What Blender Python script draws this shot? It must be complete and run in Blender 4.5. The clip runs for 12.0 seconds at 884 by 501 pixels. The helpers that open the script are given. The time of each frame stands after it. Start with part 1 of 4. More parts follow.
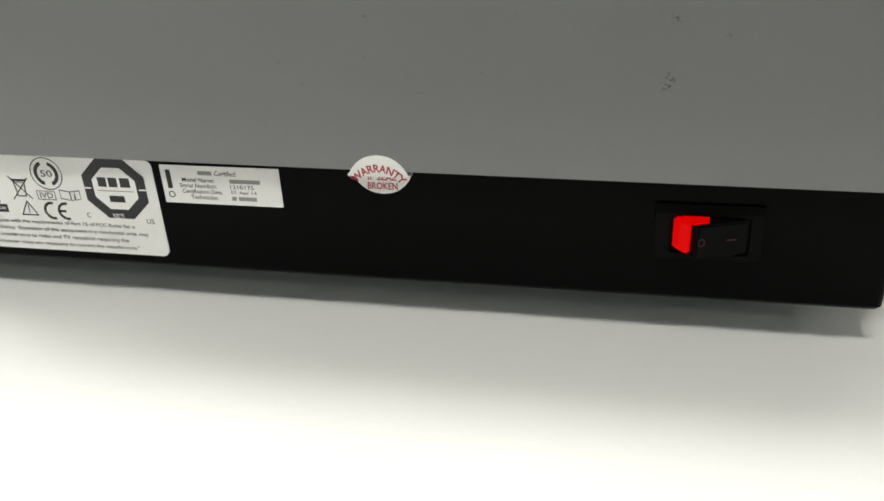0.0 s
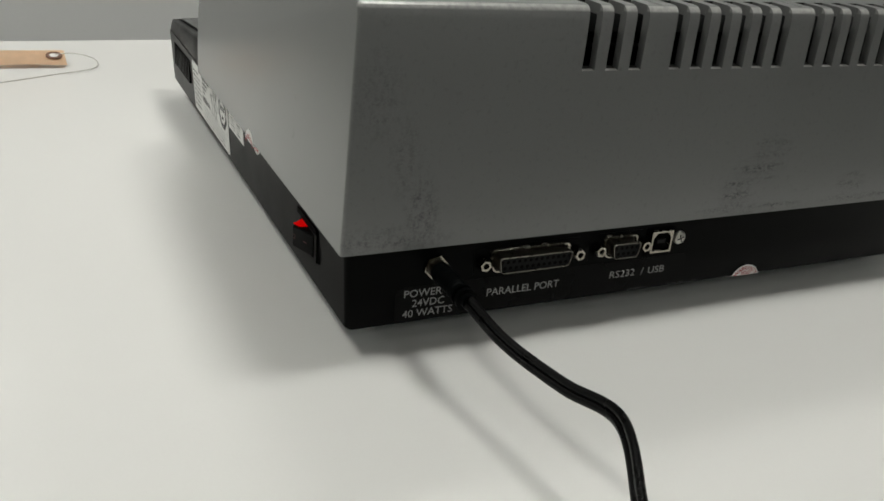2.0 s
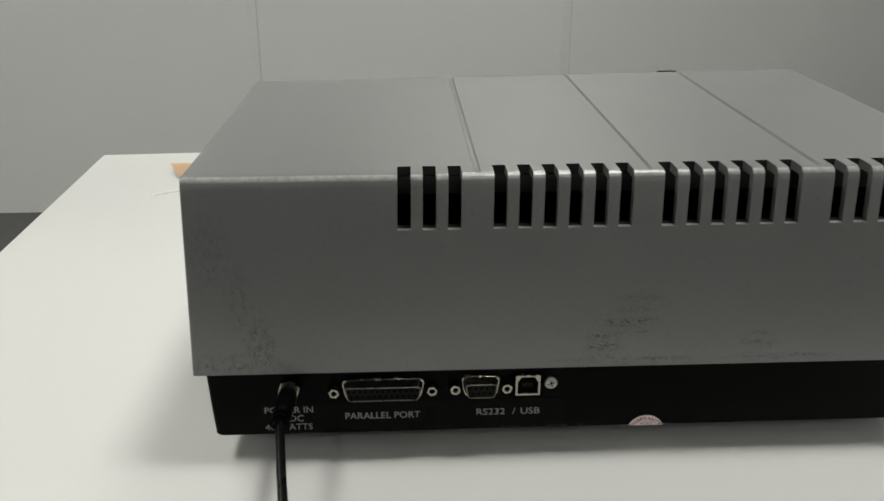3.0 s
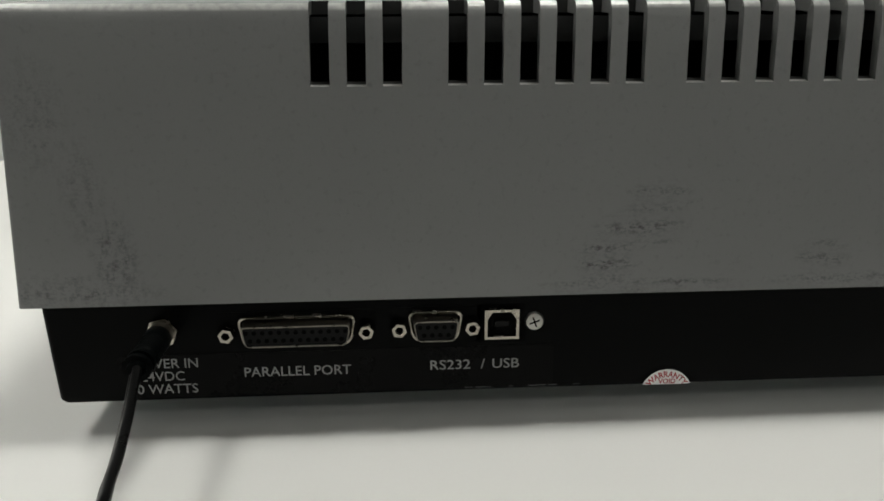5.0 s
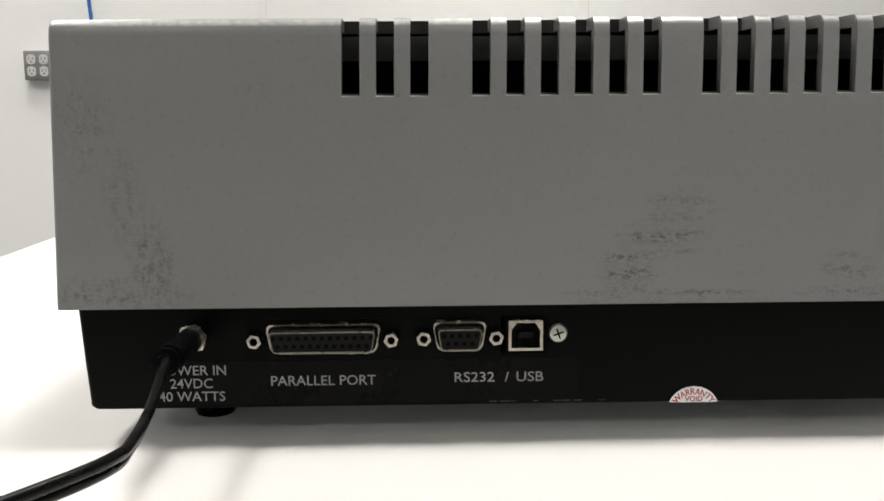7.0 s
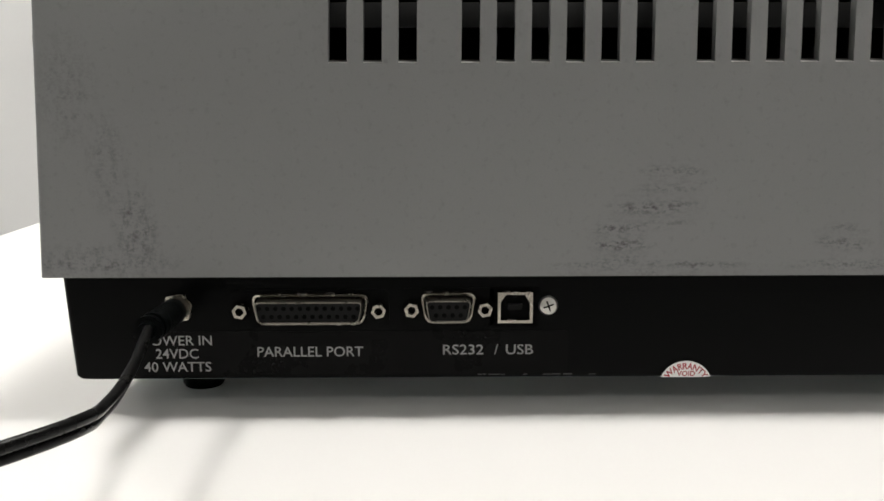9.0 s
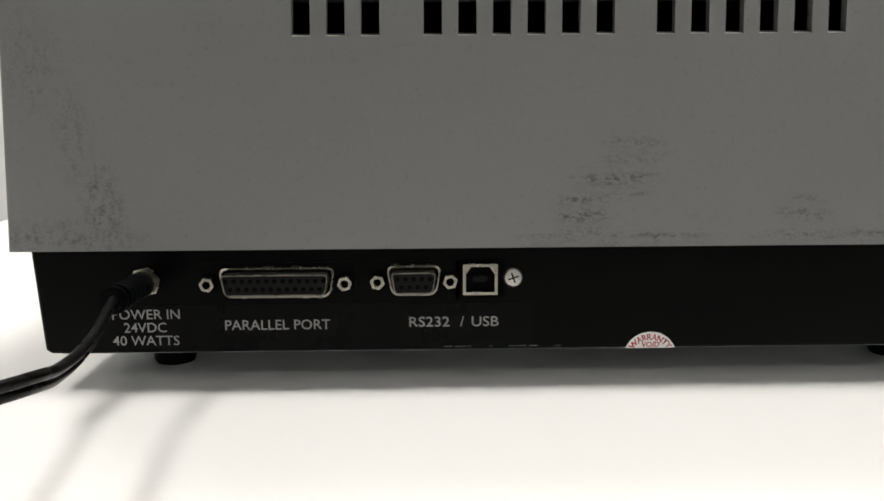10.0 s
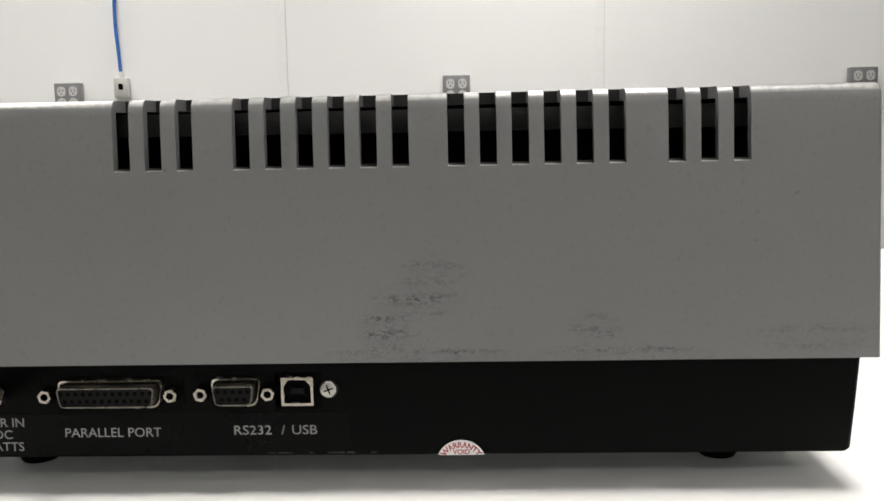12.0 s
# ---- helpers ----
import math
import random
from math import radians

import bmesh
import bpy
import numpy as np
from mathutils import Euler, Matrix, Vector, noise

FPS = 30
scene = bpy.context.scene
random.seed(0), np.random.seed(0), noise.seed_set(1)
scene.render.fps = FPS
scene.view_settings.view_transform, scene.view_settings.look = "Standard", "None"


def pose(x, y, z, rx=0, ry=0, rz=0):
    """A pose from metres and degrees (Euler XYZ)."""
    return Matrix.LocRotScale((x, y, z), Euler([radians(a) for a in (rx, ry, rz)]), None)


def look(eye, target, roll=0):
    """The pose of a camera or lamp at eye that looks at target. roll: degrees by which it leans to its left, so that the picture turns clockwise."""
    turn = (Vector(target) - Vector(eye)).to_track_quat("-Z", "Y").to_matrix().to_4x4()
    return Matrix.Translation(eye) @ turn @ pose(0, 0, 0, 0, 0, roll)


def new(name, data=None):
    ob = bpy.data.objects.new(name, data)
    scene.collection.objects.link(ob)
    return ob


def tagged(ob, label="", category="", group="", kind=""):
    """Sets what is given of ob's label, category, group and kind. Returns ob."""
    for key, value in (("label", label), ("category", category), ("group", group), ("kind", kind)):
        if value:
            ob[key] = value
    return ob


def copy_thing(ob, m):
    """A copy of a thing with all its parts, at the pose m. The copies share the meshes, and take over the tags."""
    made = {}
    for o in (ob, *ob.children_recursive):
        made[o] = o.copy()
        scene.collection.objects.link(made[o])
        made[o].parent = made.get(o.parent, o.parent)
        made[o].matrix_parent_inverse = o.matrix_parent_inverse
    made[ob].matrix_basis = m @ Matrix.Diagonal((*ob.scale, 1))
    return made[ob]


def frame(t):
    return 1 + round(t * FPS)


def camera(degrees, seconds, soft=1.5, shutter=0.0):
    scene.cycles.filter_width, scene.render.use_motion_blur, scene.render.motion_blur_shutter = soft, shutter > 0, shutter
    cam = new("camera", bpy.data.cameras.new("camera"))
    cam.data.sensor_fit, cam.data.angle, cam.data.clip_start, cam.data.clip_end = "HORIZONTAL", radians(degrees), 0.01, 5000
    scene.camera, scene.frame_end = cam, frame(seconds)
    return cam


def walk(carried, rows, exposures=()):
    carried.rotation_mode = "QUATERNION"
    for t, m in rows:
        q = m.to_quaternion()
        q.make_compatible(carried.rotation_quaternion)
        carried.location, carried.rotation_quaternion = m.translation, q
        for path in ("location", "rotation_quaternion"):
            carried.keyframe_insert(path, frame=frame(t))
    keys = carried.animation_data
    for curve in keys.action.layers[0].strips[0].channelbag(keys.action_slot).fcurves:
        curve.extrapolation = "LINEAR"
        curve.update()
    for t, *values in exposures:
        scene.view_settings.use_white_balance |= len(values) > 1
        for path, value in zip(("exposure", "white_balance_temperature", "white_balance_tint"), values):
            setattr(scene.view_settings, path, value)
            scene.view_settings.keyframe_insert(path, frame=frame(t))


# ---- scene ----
cam = camera(53.57, 12.0, 1.6, 0.04)
PATH = [
    (0, (-0.0742, -0.2324, 0.1363), (-0.4583, 1.5353, -0.7168), -2.10),
    (0.2, (-0.0582, -0.2514, 0.1298), (-0.5069, 1.5298, -0.6615), 1.29),
    (0.4, (-0.0435, -0.2467, 0.1475), (-0.5214, 1.4992, -0.7029), 1.18),
    (0.5, (-0.0400, -0.2480, 0.1510), (-0.4620, 1.5000, -0.7280), 2.80),
    (0.6, (-0.0242, -0.2508, 0.1435), (-0.4441, 1.5258, -0.6773), 3.70),
    (0.8, (0.0220, -0.2370, 0.1545), (-0.5920, 1.4680, -0.6900), 3.40),
    (1, (0.0753, -0.2189, 0.1725), (-0.7179, 1.4209, -0.6532), 4.45),
    (1.2, (0.1368, -0.2013, 0.1800), (-0.8387, 1.3583, -0.6050), 5.79),
    (1.5, (0.2342, -0.1960, 0.2038), (-1.1091, 1.0690, -0.5677), 4.80),
    (1.8, (0.2840, -0.1574, 0.2034), (-1.2273, 0.8756, -0.6018), 5.34),
    (2, (0.2948, -0.1090, 0.1926), (-1.3348, 0.7152, -0.6230), 5.46),
    (2.2, (0.2926, -0.0584, 0.1876), (-1.4475, 0.6262, -0.5253), 6.09),
    (2.5, (0.2977, 0.0091, 0.2133), (-1.5357, 0.3718, -0.4988), 4.14),
    (3, (0.3761, 0.0940, 0.2496), (-1.4946, 0.1786, -0.4529), -0.12),
    (3.2, (0.4195, 0.1295, 0.2644), (-1.4459, 0.2558, -0.4455), 0.16),
    (4.8, (0.3342, 0.1319, 0.1945), (-1.5475, 0.2239, -0.4844), -0.11),
    (5, (0.2841, 0.1126, 0.1476), (-1.6320, 0.2441, -0.4101), -0.20),
    (5.5, (0.2790, 0.1022, 0.1236), (-1.6807, 0.1683, -0.2699), 0.12),
    (6, (0.2988, 0.1183, 0.1181), (-1.6655, 0.1728, -0.2542), 0.03),
    (6.5, (0.3000, 0.1169, 0.1156), (-1.6712, 0.1716, -0.2177), -0.37),
    (7, (0.2990, 0.1169, 0.1136), (-1.6780, 0.1618, -0.1852), -0.38),
    (9, (0.2956, 0.1241, 0.1067), (-1.6778, 0.1470, -0.2176), -0.09),
    (9.5, (0.2985, 0.1361, 0.1005), (-1.6729, 0.1580, -0.2358), -0.18),
    (10, (0.2999, 0.1347, 0.0982), (-1.6730, 0.1659, -0.2288), -0.38),
    (10.5, (0.3000, 0.1320, 0.1024), (-1.6730, 0.1742, -0.2221), -0.61),
    (11, (0.2999, 0.1449, 0.1188), (-1.6693, 0.2043, -0.2260), -0.19),
    (11.5, (0.3066, 0.1694, 0.1289), (-1.6628, 0.2450, -0.2115), 0.15),
    (12, (0.3163, 0.2169, 0.1305), (-1.6667, 0.1557, -0.1223), -1.05),
]
EXPOSURE = [(0, -0.33, 6500, 10), (0.2, -0.38, 6500, 11), (0.5, -0.72, 6500, 13), (1, -1.01, 6500, 10), (1.5, -0.77, 6500, 10), (2.2, -1.02, 6500, 10), (3.2, -0.82, 6500, 10), (4.8, -0.74, 6500, 10), (5, -0.70, 6500, 10), (5.5, 0.0, 6600, 12), (6.5, 0.16, 6600, 15), (9, 0.02, 6550, 15), (11, -0.05, 6550, 15), (12, 0.15, 6550, 16)]
walk(cam, [(t, look(eye, target, roll)) for t, eye, target, roll in PATH], EXPOSURE)

# ---- exposure and light ----
world = bpy.data.worlds.new("world")
world.use_nodes = True
scene.world = world
world.node_tree.nodes["Background"].inputs[0].default_value = (0.75, 0.80, 0.85, 1)
world.node_tree.nodes["Background"].inputs[1].default_value = 0.05

FLOOR, CEIL = -0.74, 1.96
WALL_X = -2.73

# ---- materials ----


def nodes_of(name):
    m = bpy.data.materials.new(name)
    m.use_nodes = True
    return m, m.node_tree.nodes, m.node_tree.links, m.node_tree.nodes["Principled BSDF"]


def ramp(nt, links, src, a, b, ca, cb):
    r = nt.new("ShaderNodeValToRGB")
    r.color_ramp.elements[0].position, r.color_ramp.elements[1].position = a, b
    r.color_ramp.elements[0].color, r.color_ramp.elements[1].color = (*ca, 1), (*cb, 1)
    links.new(src, r.inputs[0])
    return r.outputs[0]


def noise_tex(nt, links, scale, detail=4, stretch=None, rough=0.55):
    co = nt.new("ShaderNodeTexCoord")
    n = nt.new("ShaderNodeTexNoise")
    n.inputs["Scale"].default_value, n.inputs["Detail"].default_value = scale, detail
    n.inputs["Roughness"].default_value = rough
    if stretch:
        mp = nt.new("ShaderNodeMapping")
        mp.inputs["Scale"].default_value = stretch
        links.new(co.outputs["Object"], mp.inputs[0])
        links.new(mp.outputs[0], n.inputs["Vector"])
    else:
        links.new(co.outputs["Object"], n.inputs["Vector"])
    return n.outputs["Fac"]


def surface(name, c, rough=0.5, metal=0.0, vary=0.12, scale=40.0, grain=900.0, bump=0.05, rough_vary=0.08, spec=0.5, coat=0.0):
    """A surface with colour that varies at two scales, and fine relief."""
    m, nt, links, bs = nodes_of(name)
    lo = tuple(max(0, v * (1 - vary)) for v in c)
    hi = tuple(min(1, v * (1 + vary)) for v in c)
    big = noise_tex(nt, links, scale, 5)
    fine = noise_tex(nt, links, grain, 2)
    mix = nt.new("ShaderNodeMath")
    mix.operation = "MULTIPLY_ADD"
    mix.inputs[1].default_value = 0.35
    links.new(fine, mix.inputs[0])
    sub = nt.new("ShaderNodeMath")
    sub.operation = "MULTIPLY"
    sub.inputs[1].default_value = 0.65
    links.new(big, sub.inputs[0])
    links.new(sub.outputs[0], mix.inputs[2])
    links.new(ramp(nt, links, mix.outputs[0], 0.3, 0.7, lo, hi), bs.inputs["Base Color"])
    rr = nt.new("ShaderNodeMapRange")
    rr.inputs["From Min"].default_value, rr.inputs["From Max"].default_value = 0.3, 0.7
    rr.inputs["To Min"].default_value, rr.inputs["To Max"].default_value = max(0.02, rough - rough_vary), min(1, rough + rough_vary)
    links.new(big, rr.inputs[0])
    links.new(rr.outputs[0], bs.inputs["Roughness"])
    bs.inputs["Metallic"].default_value = metal
    bs.inputs["Specular IOR Level"].default_value = spec
    bs.inputs["Coat Weight"].default_value = coat
    if bump:
        b = nt.new("ShaderNodeBump")
        b.inputs["Strength"].default_value, b.inputs["Distance"].default_value = bump, 0.0004
        links.new(fine, b.inputs["Height"])
        links.new(b.outputs[0], bs.inputs["Normal"])
    return m


def glow(name, c, strength, base=(0.8, 0.8, 0.8)):
    m, nt, links, bs = nodes_of(name)
    bs.inputs["Base Color"].default_value = (*base, 1)
    bs.inputs["Emission Color"].default_value = (*c, 1)
    bs.inputs["Emission Strength"].default_value = strength
    return m


def scuffed_cover(name):
    """Grey painted plastic with dark rubbed-in scuffs in rows on the rear face and a few specks on the side."""
    m = surface(name, (0.178, 0.181, 0.180), rough=0.34, vary=0.05, scale=9, grain=1500, bump=0.11, rough_vary=0.03, coat=0.6)
    m.node_tree.nodes["Principled BSDF"].inputs["Coat Roughness"].default_value = 0.22
    nt, links = m.node_tree.nodes, m.node_tree.links
    bs = nt["Principled BSDF"]
    old = bs.inputs["Base Color"].links[0].from_socket
    co = nt.new("ShaderNodeTexCoord")
    sep = nt.new("ShaderNodeSeparateXYZ")
    links.new(co.outputs["Object"], sep.inputs[0])

    def op(kind, a, b=None, c=None):
        n = nt.new("ShaderNodeMath")
        n.operation = kind
        for k, v in enumerate((a, b, c)):
            if v is None:
                continue
            if isinstance(v, (int, float)):
                n.inputs[k].default_value = v
            else:
                links.new(v, n.inputs[k])
        return n.outputs[0]

    def blob(u, w, u0, w0, ru, rw, gain):
        a = op("DIVIDE", op("SUBTRACT", u, u0), ru)
        b = op("DIVIDE", op("SUBTRACT", w, w0), rw)
        d = op("MULTIPLY_ADD", a, a, op("MULTIPLY", b, b))
        return op("MULTIPLY", op("MAXIMUM", op("SUBTRACT", 1.0, d), 0.0), gain)

    X, Y, Z = sep.outputs
    rear = None
    for y0, z0, ry, rz, g in ((0.026, 0.064, 0.009, 0.022, 1.0), (0.018, 0.088, 0.008, 0.020, 0.6), (0.006, 0.112, 0.012, 0.022, 0.5),
                              (0.012, 0.055, 0.032, 0.008, 0.85), (0.187, 0.0625, 0.012, 0.0105, 1.0), (0.198, 0.073, 0.018, 0.008, 0.8), (0.204, 0.083, 0.014, 0.008, 0.62),
                              (0.198, 0.0530, 0.045, 0.0032, 0.9), (0.262, 0.0625, 0.011, 0.007, 0.7), (0.272, 0.053, 0.035, 0.004, 0.7), (0.34, 0.058, 0.03, 0.008, 0.35)):
        k = blob(Y, Z, y0, z0, ry, rz, g)
        rear = k if rear is None else op("MAXIMUM", rear, k)
    rear = op("MULTIPLY", rear, op("GREATER_THAN", X, 0.0052))
    rows = op("POWER", op("MULTIPLY_ADD", op("SINE", op("MULTIPLY_ADD", op("MULTIPLY_ADD", noise_tex(nt, links, 60, 2), 0.006, Z), 2 * math.pi / 0.0061, -1.6)), 0.5, 0.5), 1.5)
    streak = noise_tex(nt, links, 1.0, 3, (300, 230, 650), 0.7)
    blotch = noise_tex(nt, links, 1.0, 3, (300, 420, 230), 0.65)
    speck = noise_tex(nt, links, 1.0, 2, (900, 800, 1100), 0.6)
    far_side = op("GREATER_THAN", Y, 0.10)
    streak = op("ADD", op("MULTIPLY", streak, far_side), op("MULTIPLY", op("SUBTRACT", blotch, 0.01), op("SUBTRACT", 1.0, far_side)))
    rear = op("MULTIPLY", rear, op("MULTIPLY_ADD", rows, op("MULTIPLY_ADD", far_side, 0.40, 0.35), op("MULTIPLY_ADD", far_side, -0.40, 0.65)))
    hit = op("MULTIPLY", rear, op("MULTIPLY", op("MAXIMUM", op("SUBTRACT", op("MULTIPLY_ADD", streak, 0.55, op("MULTIPLY", speck, 0.45)), 0.45), 0.0), op("MULTIPLY_ADD", far_side, 2.2, 4.6)))
    side = blob(X, Z, -0.063, 0.0785, 0.0022, 0.004, 1.0)
    side = op("MULTIPLY", op("MAXIMUM", side, blob(X, Z, -0.062, 0.094, 0.0015, 0.0022, 0.7)), op("LESS_THAN", Y, 0.002))
    side = op("MULTIPLY", side, op("MULTIPLY", op("MAXIMUM", op("SUBTRACT", speck, 0.52), 0.0), 8.0))
    few = noise_tex(nt, links, 260, 1)
    dots = op("MULTIPLY", op("MAXIMUM", op("SUBTRACT", few, 0.77), 0.0), 3.5)
    mottle = op("MULTIPLY", op("MAXIMUM", op("SUBTRACT", noise_tex(nt, links, 420, 2), 0.58), 0.0), op("MULTIPLY_ADD", op("GREATER_THAN", X, 0.0052), 0.65, 0.15))
    tot = op("MINIMUM", op("ADD", op("ADD", op("ADD", hit, side), dots), mottle), 0.85)
    mx = nt.new("ShaderNodeMix")
    mx.data_type = "RGBA"
    links.new(tot, mx.inputs["Factor"])
    # pale band along the top rear edge: rubbed paint, with its highlight painted in
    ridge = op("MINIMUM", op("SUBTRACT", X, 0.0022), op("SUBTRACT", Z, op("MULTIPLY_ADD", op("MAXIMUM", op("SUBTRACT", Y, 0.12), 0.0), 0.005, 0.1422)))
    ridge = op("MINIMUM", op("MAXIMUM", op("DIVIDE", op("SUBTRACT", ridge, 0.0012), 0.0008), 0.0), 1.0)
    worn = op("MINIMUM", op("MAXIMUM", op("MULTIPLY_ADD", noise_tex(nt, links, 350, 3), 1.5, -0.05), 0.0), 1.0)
    rub_glint = nt.new("ShaderNodeMix")
    rub_glint.data_type = "RGBA"
    links.new(op("MULTIPLY", op("MULTIPLY", ridge, worn), 0.8), rub_glint.inputs["Factor"])
    links.new(old, rub_glint.inputs["A"])
    rub_glint.inputs["B"].default_value = (0.50, 0.50, 0.48, 1)
    links.new(rub_glint.outputs["Result"], mx.inputs["A"])
    mx.inputs["B"].default_value = (0.030, 0.026, 0.031, 1)
    links.new(mx.outputs["Result"], bs.inputs["Base Color"])
    return m


def laminate(name):
    """White table laminate: faint speckle and smudges in the gloss."""
    m = surface(name, (0.72, 0.715, 0.70), rough=0.32, spec=0.18, vary=0.012, scale=6, grain=700, bump=0.006, rough_vary=0, coat=0.14)
    m.node_tree.nodes["Principled BSDF"].inputs["Coat Roughness"].default_value = 0.2
    return m


M_COVER = scuffed_cover("grey_painted_plastic")
# inside of the cover and its slots: shade put into the colour
M_INSIDE_SHADE = surface("shaded_inside_plastic", (0.035, 0.036, 0.036), rough=0.6, spec=0.2, vary=0.1, bump=0)
# slot lips: rubbed edge and the light it catches, both in this pale colour
M_WORN_LIT = surface("worn_lit_pale_plastic", (0.36, 0.36, 0.35), rough=0.4, vary=0.35, scale=300, grain=1500, bump=0.05)
M_BASE = surface("charcoal_plastic", (0.0019, 0.0021, 0.0021), rough=0.34, spec=0.045, vary=0.15, scale=30, grain=1600, bump=0.06, rough_vary=0.03)
M_DECK = surface("black_plastic", (0.003, 0.003, 0.003), rough=0.33, spec=0.12, vary=0.2, grain=1500, bump=0.08)
M_PANELFILM = surface("black_label_film", (0.0019, 0.0019, 0.0019), rough=0.30, spec=0.065, vary=0.12, bump=0.02)
M_BLACK = surface("black_rubber", (0.0015, 0.002, 0.002), rough=0.42, spec=0.04, vary=0.2, bump=0.05)
M_SWITCH = surface("matt_black_plastic", (0.002, 0.002, 0.002), rough=0.45, spec=0.07, vary=0.2, bump=0.04)
M_KEYPAD = surface("black_keypad_film", (0.004, 0.004, 0.0045), rough=0.22, spec=0.45, vary=0.12, bump=0.02)
M_INSERT = surface("black_contact_block", (0.007, 0.007, 0.007), rough=0.5, spec=0.1, vary=0.15, bump=0)
M_HOLE = surface("dark_cavity", (0.0015, 0.0015, 0.0015), rough=0.8, spec=0.05, vary=0.1, bump=0)
M_PVC = surface("black_cable_sheath", (0.0035, 0.0035, 0.0035), rough=0.30, spec=0.12, vary=0.2, scale=60, grain=400, bump=0.03)
M_CHROME = surface("nickel_plate", (0.40, 0.37, 0.32), rough=0.24, metal=1.0, vary=0.12, scale=250, grain=2500, bump=0.05)
M_TIN = surface("tin_plated_steel", (0.46, 0.45, 0.42), rough=0.36, metal=1.0, vary=0.15, scale=300, grain=2500, bump=0.06)
# nickel darkened in colour: the connector shells stand in the cover's shade
M_TINDARK = surface("darkened_nickel", (0.09, 0.082, 0.068), rough=0.34, metal=1.0, vary=0.25, scale=300, grain=2500, bump=0.06)
M_RIM = surface("mid_tone_nickel_rim", (0.21, 0.195, 0.17), rough=0.3, metal=1.0, vary=0.2, scale=300, grain=2500, bump=0.06)
M_BOUNCE = surface("bounce_blue_grey", (0.20, 0.245, 0.255), rough=0.5, metal=0.0, vary=0.12, scale=60, grain=900, bump=0.04)
M_WHITE_INK = surface("pale_grey_ink", (0.27, 0.27, 0.265), rough=0.6, vary=0.08, bump=0)
M_PAPER = surface("white_label_paper", (0.84, 0.84, 0.82), rough=0.45, vary=0.03, scale=80, bump=0.02)
M_INK = surface("black_ink", (0.018, 0.018, 0.02), rough=0.55, vary=0.1, bump=0)
M_GREYINK = surface("grey_small_print", (0.28, 0.28, 0.28), rough=0.6, vary=0.1, bump=0)
M_RED = surface("red_ink", (0.40, 0.015, 0.025), rough=0.5, vary=0.1, bump=0)
M_REDGLOW = glow("lit_red_plastic", (1.0, 0.0, 0.0), 0.62, (0.25, 0.0, 0.0))
M_REDGLOW.node_tree.nodes["Principled BSDF"].inputs["Specular IOR Level"].default_value = 0.1
M_REDMARK = surface("dim_red_mark", (0.05, 0.004, 0.004), rough=0.5, bump=0)
M_SCRATCH = surface("bare_scratched_plastic", (0.14, 0.14, 0.14), rough=0.6, vary=0.3, scale=500, bump=0.1)
M_TABLE = laminate("white_laminate")
M_LEG = surface("grey_steel_leg", (0.30, 0.30, 0.31), rough=0.4, metal=0.6)
M_WALL = surface("painted_wall", (0.84, 0.845, 0.835), rough=0.75, vary=0.02, scale=1.5, grain=180, bump=0.10)
M_SEAM = surface("wall_joint_strip", (0.83, 0.83, 0.82), rough=0.6, vary=0.04)
M_GAP = surface("joint_gap_grey", (0.68, 0.68, 0.67), rough=0.7, vary=0.05)
M_FLOOR = surface("dark_floor", (0.06, 0.06, 0.059), rough=0.6, vary=0.3, scale=25, grain=200, bump=0.2)
M_CEIL = surface("ceiling_tile", (0.78, 0.78, 0.76), rough=0.9, vary=0.04, grain=120, bump=0.3)
M_GREYPLATE = surface("grey_metal_plate", (0.24, 0.24, 0.245), rough=0.4, metal=0.4, vary=0.08)
M_SOCKET = surface("white_socket_plastic", (0.56, 0.56, 0.55), rough=0.4, vary=0.03)
M_BEIGE = surface("pale_grey_plastic", (0.52, 0.51, 0.48), rough=0.5, vary=0.05)
M_BLUE = surface("blue_cable_sheath", (0.025, 0.13, 0.42), rough=0.45, vary=0.1)
M_TAG = surface("manila_card", (0.78, 0.58, 0.40), rough=0.7, vary=0.06, scale=120, grain=900, bump=0.1)
M_EYELET = surface("brown_fibre_ring", (0.14, 0.06, 0.03), rough=0.6, vary=0.15, scale=300)
M_WIRE = surface("thin_steel_wire", (0.45, 0.43, 0.40), rough=0.35, metal=1.0)
M_APPL = surface("white_moulded_plastic", (0.72, 0.72, 0.70), rough=0.38, vary=0.02, scale=12)
M_LAMP = glow("lamp_diffuser", (1.0, 0.975, 0.915), 0.9)
M_LOUVER = surface("white_lamp_metal", (0.75, 0.75, 0.74), rough=0.35)

# ---- tools for building ----
ORIGIN = {}


def thing(name, at, label, category, group="", kind="", local=False):
    """An Empty at a thing's base. With local=False its parts are built in the world's coordinates."""
    ob = new(name)
    ob.empty_display_size = 0.02
    ob.location = at
    ORIGIN[ob] = None if local else Vector(at)
    return tagged(ob, label, category, group, kind)


def part(name, bm, material, parent, label="", smooth=38):
    """Links a bmesh as one mesh object under a thing or a part."""
    me = bpy.data.meshes.new(name)
    bm.normal_update()
    bm.to_mesh(me)
    bm.free()
    for mt in material if isinstance(material, (list, tuple)) else (material,):
        me.materials.append(mt)
    if smooth:
        me.polygons.foreach_set("use_smooth", [True] * len(me.polygons))
        me.set_sharp_from_angle(angle=radians(smooth))
    ob = new(name, me)
    if parent is not None:
        ob.parent = parent
        if ORIGIN.get(parent) is not None:
            ob.matrix_parent_inverse = Matrix.Translation(-ORIGIN[parent])
    return tagged(ob, label)


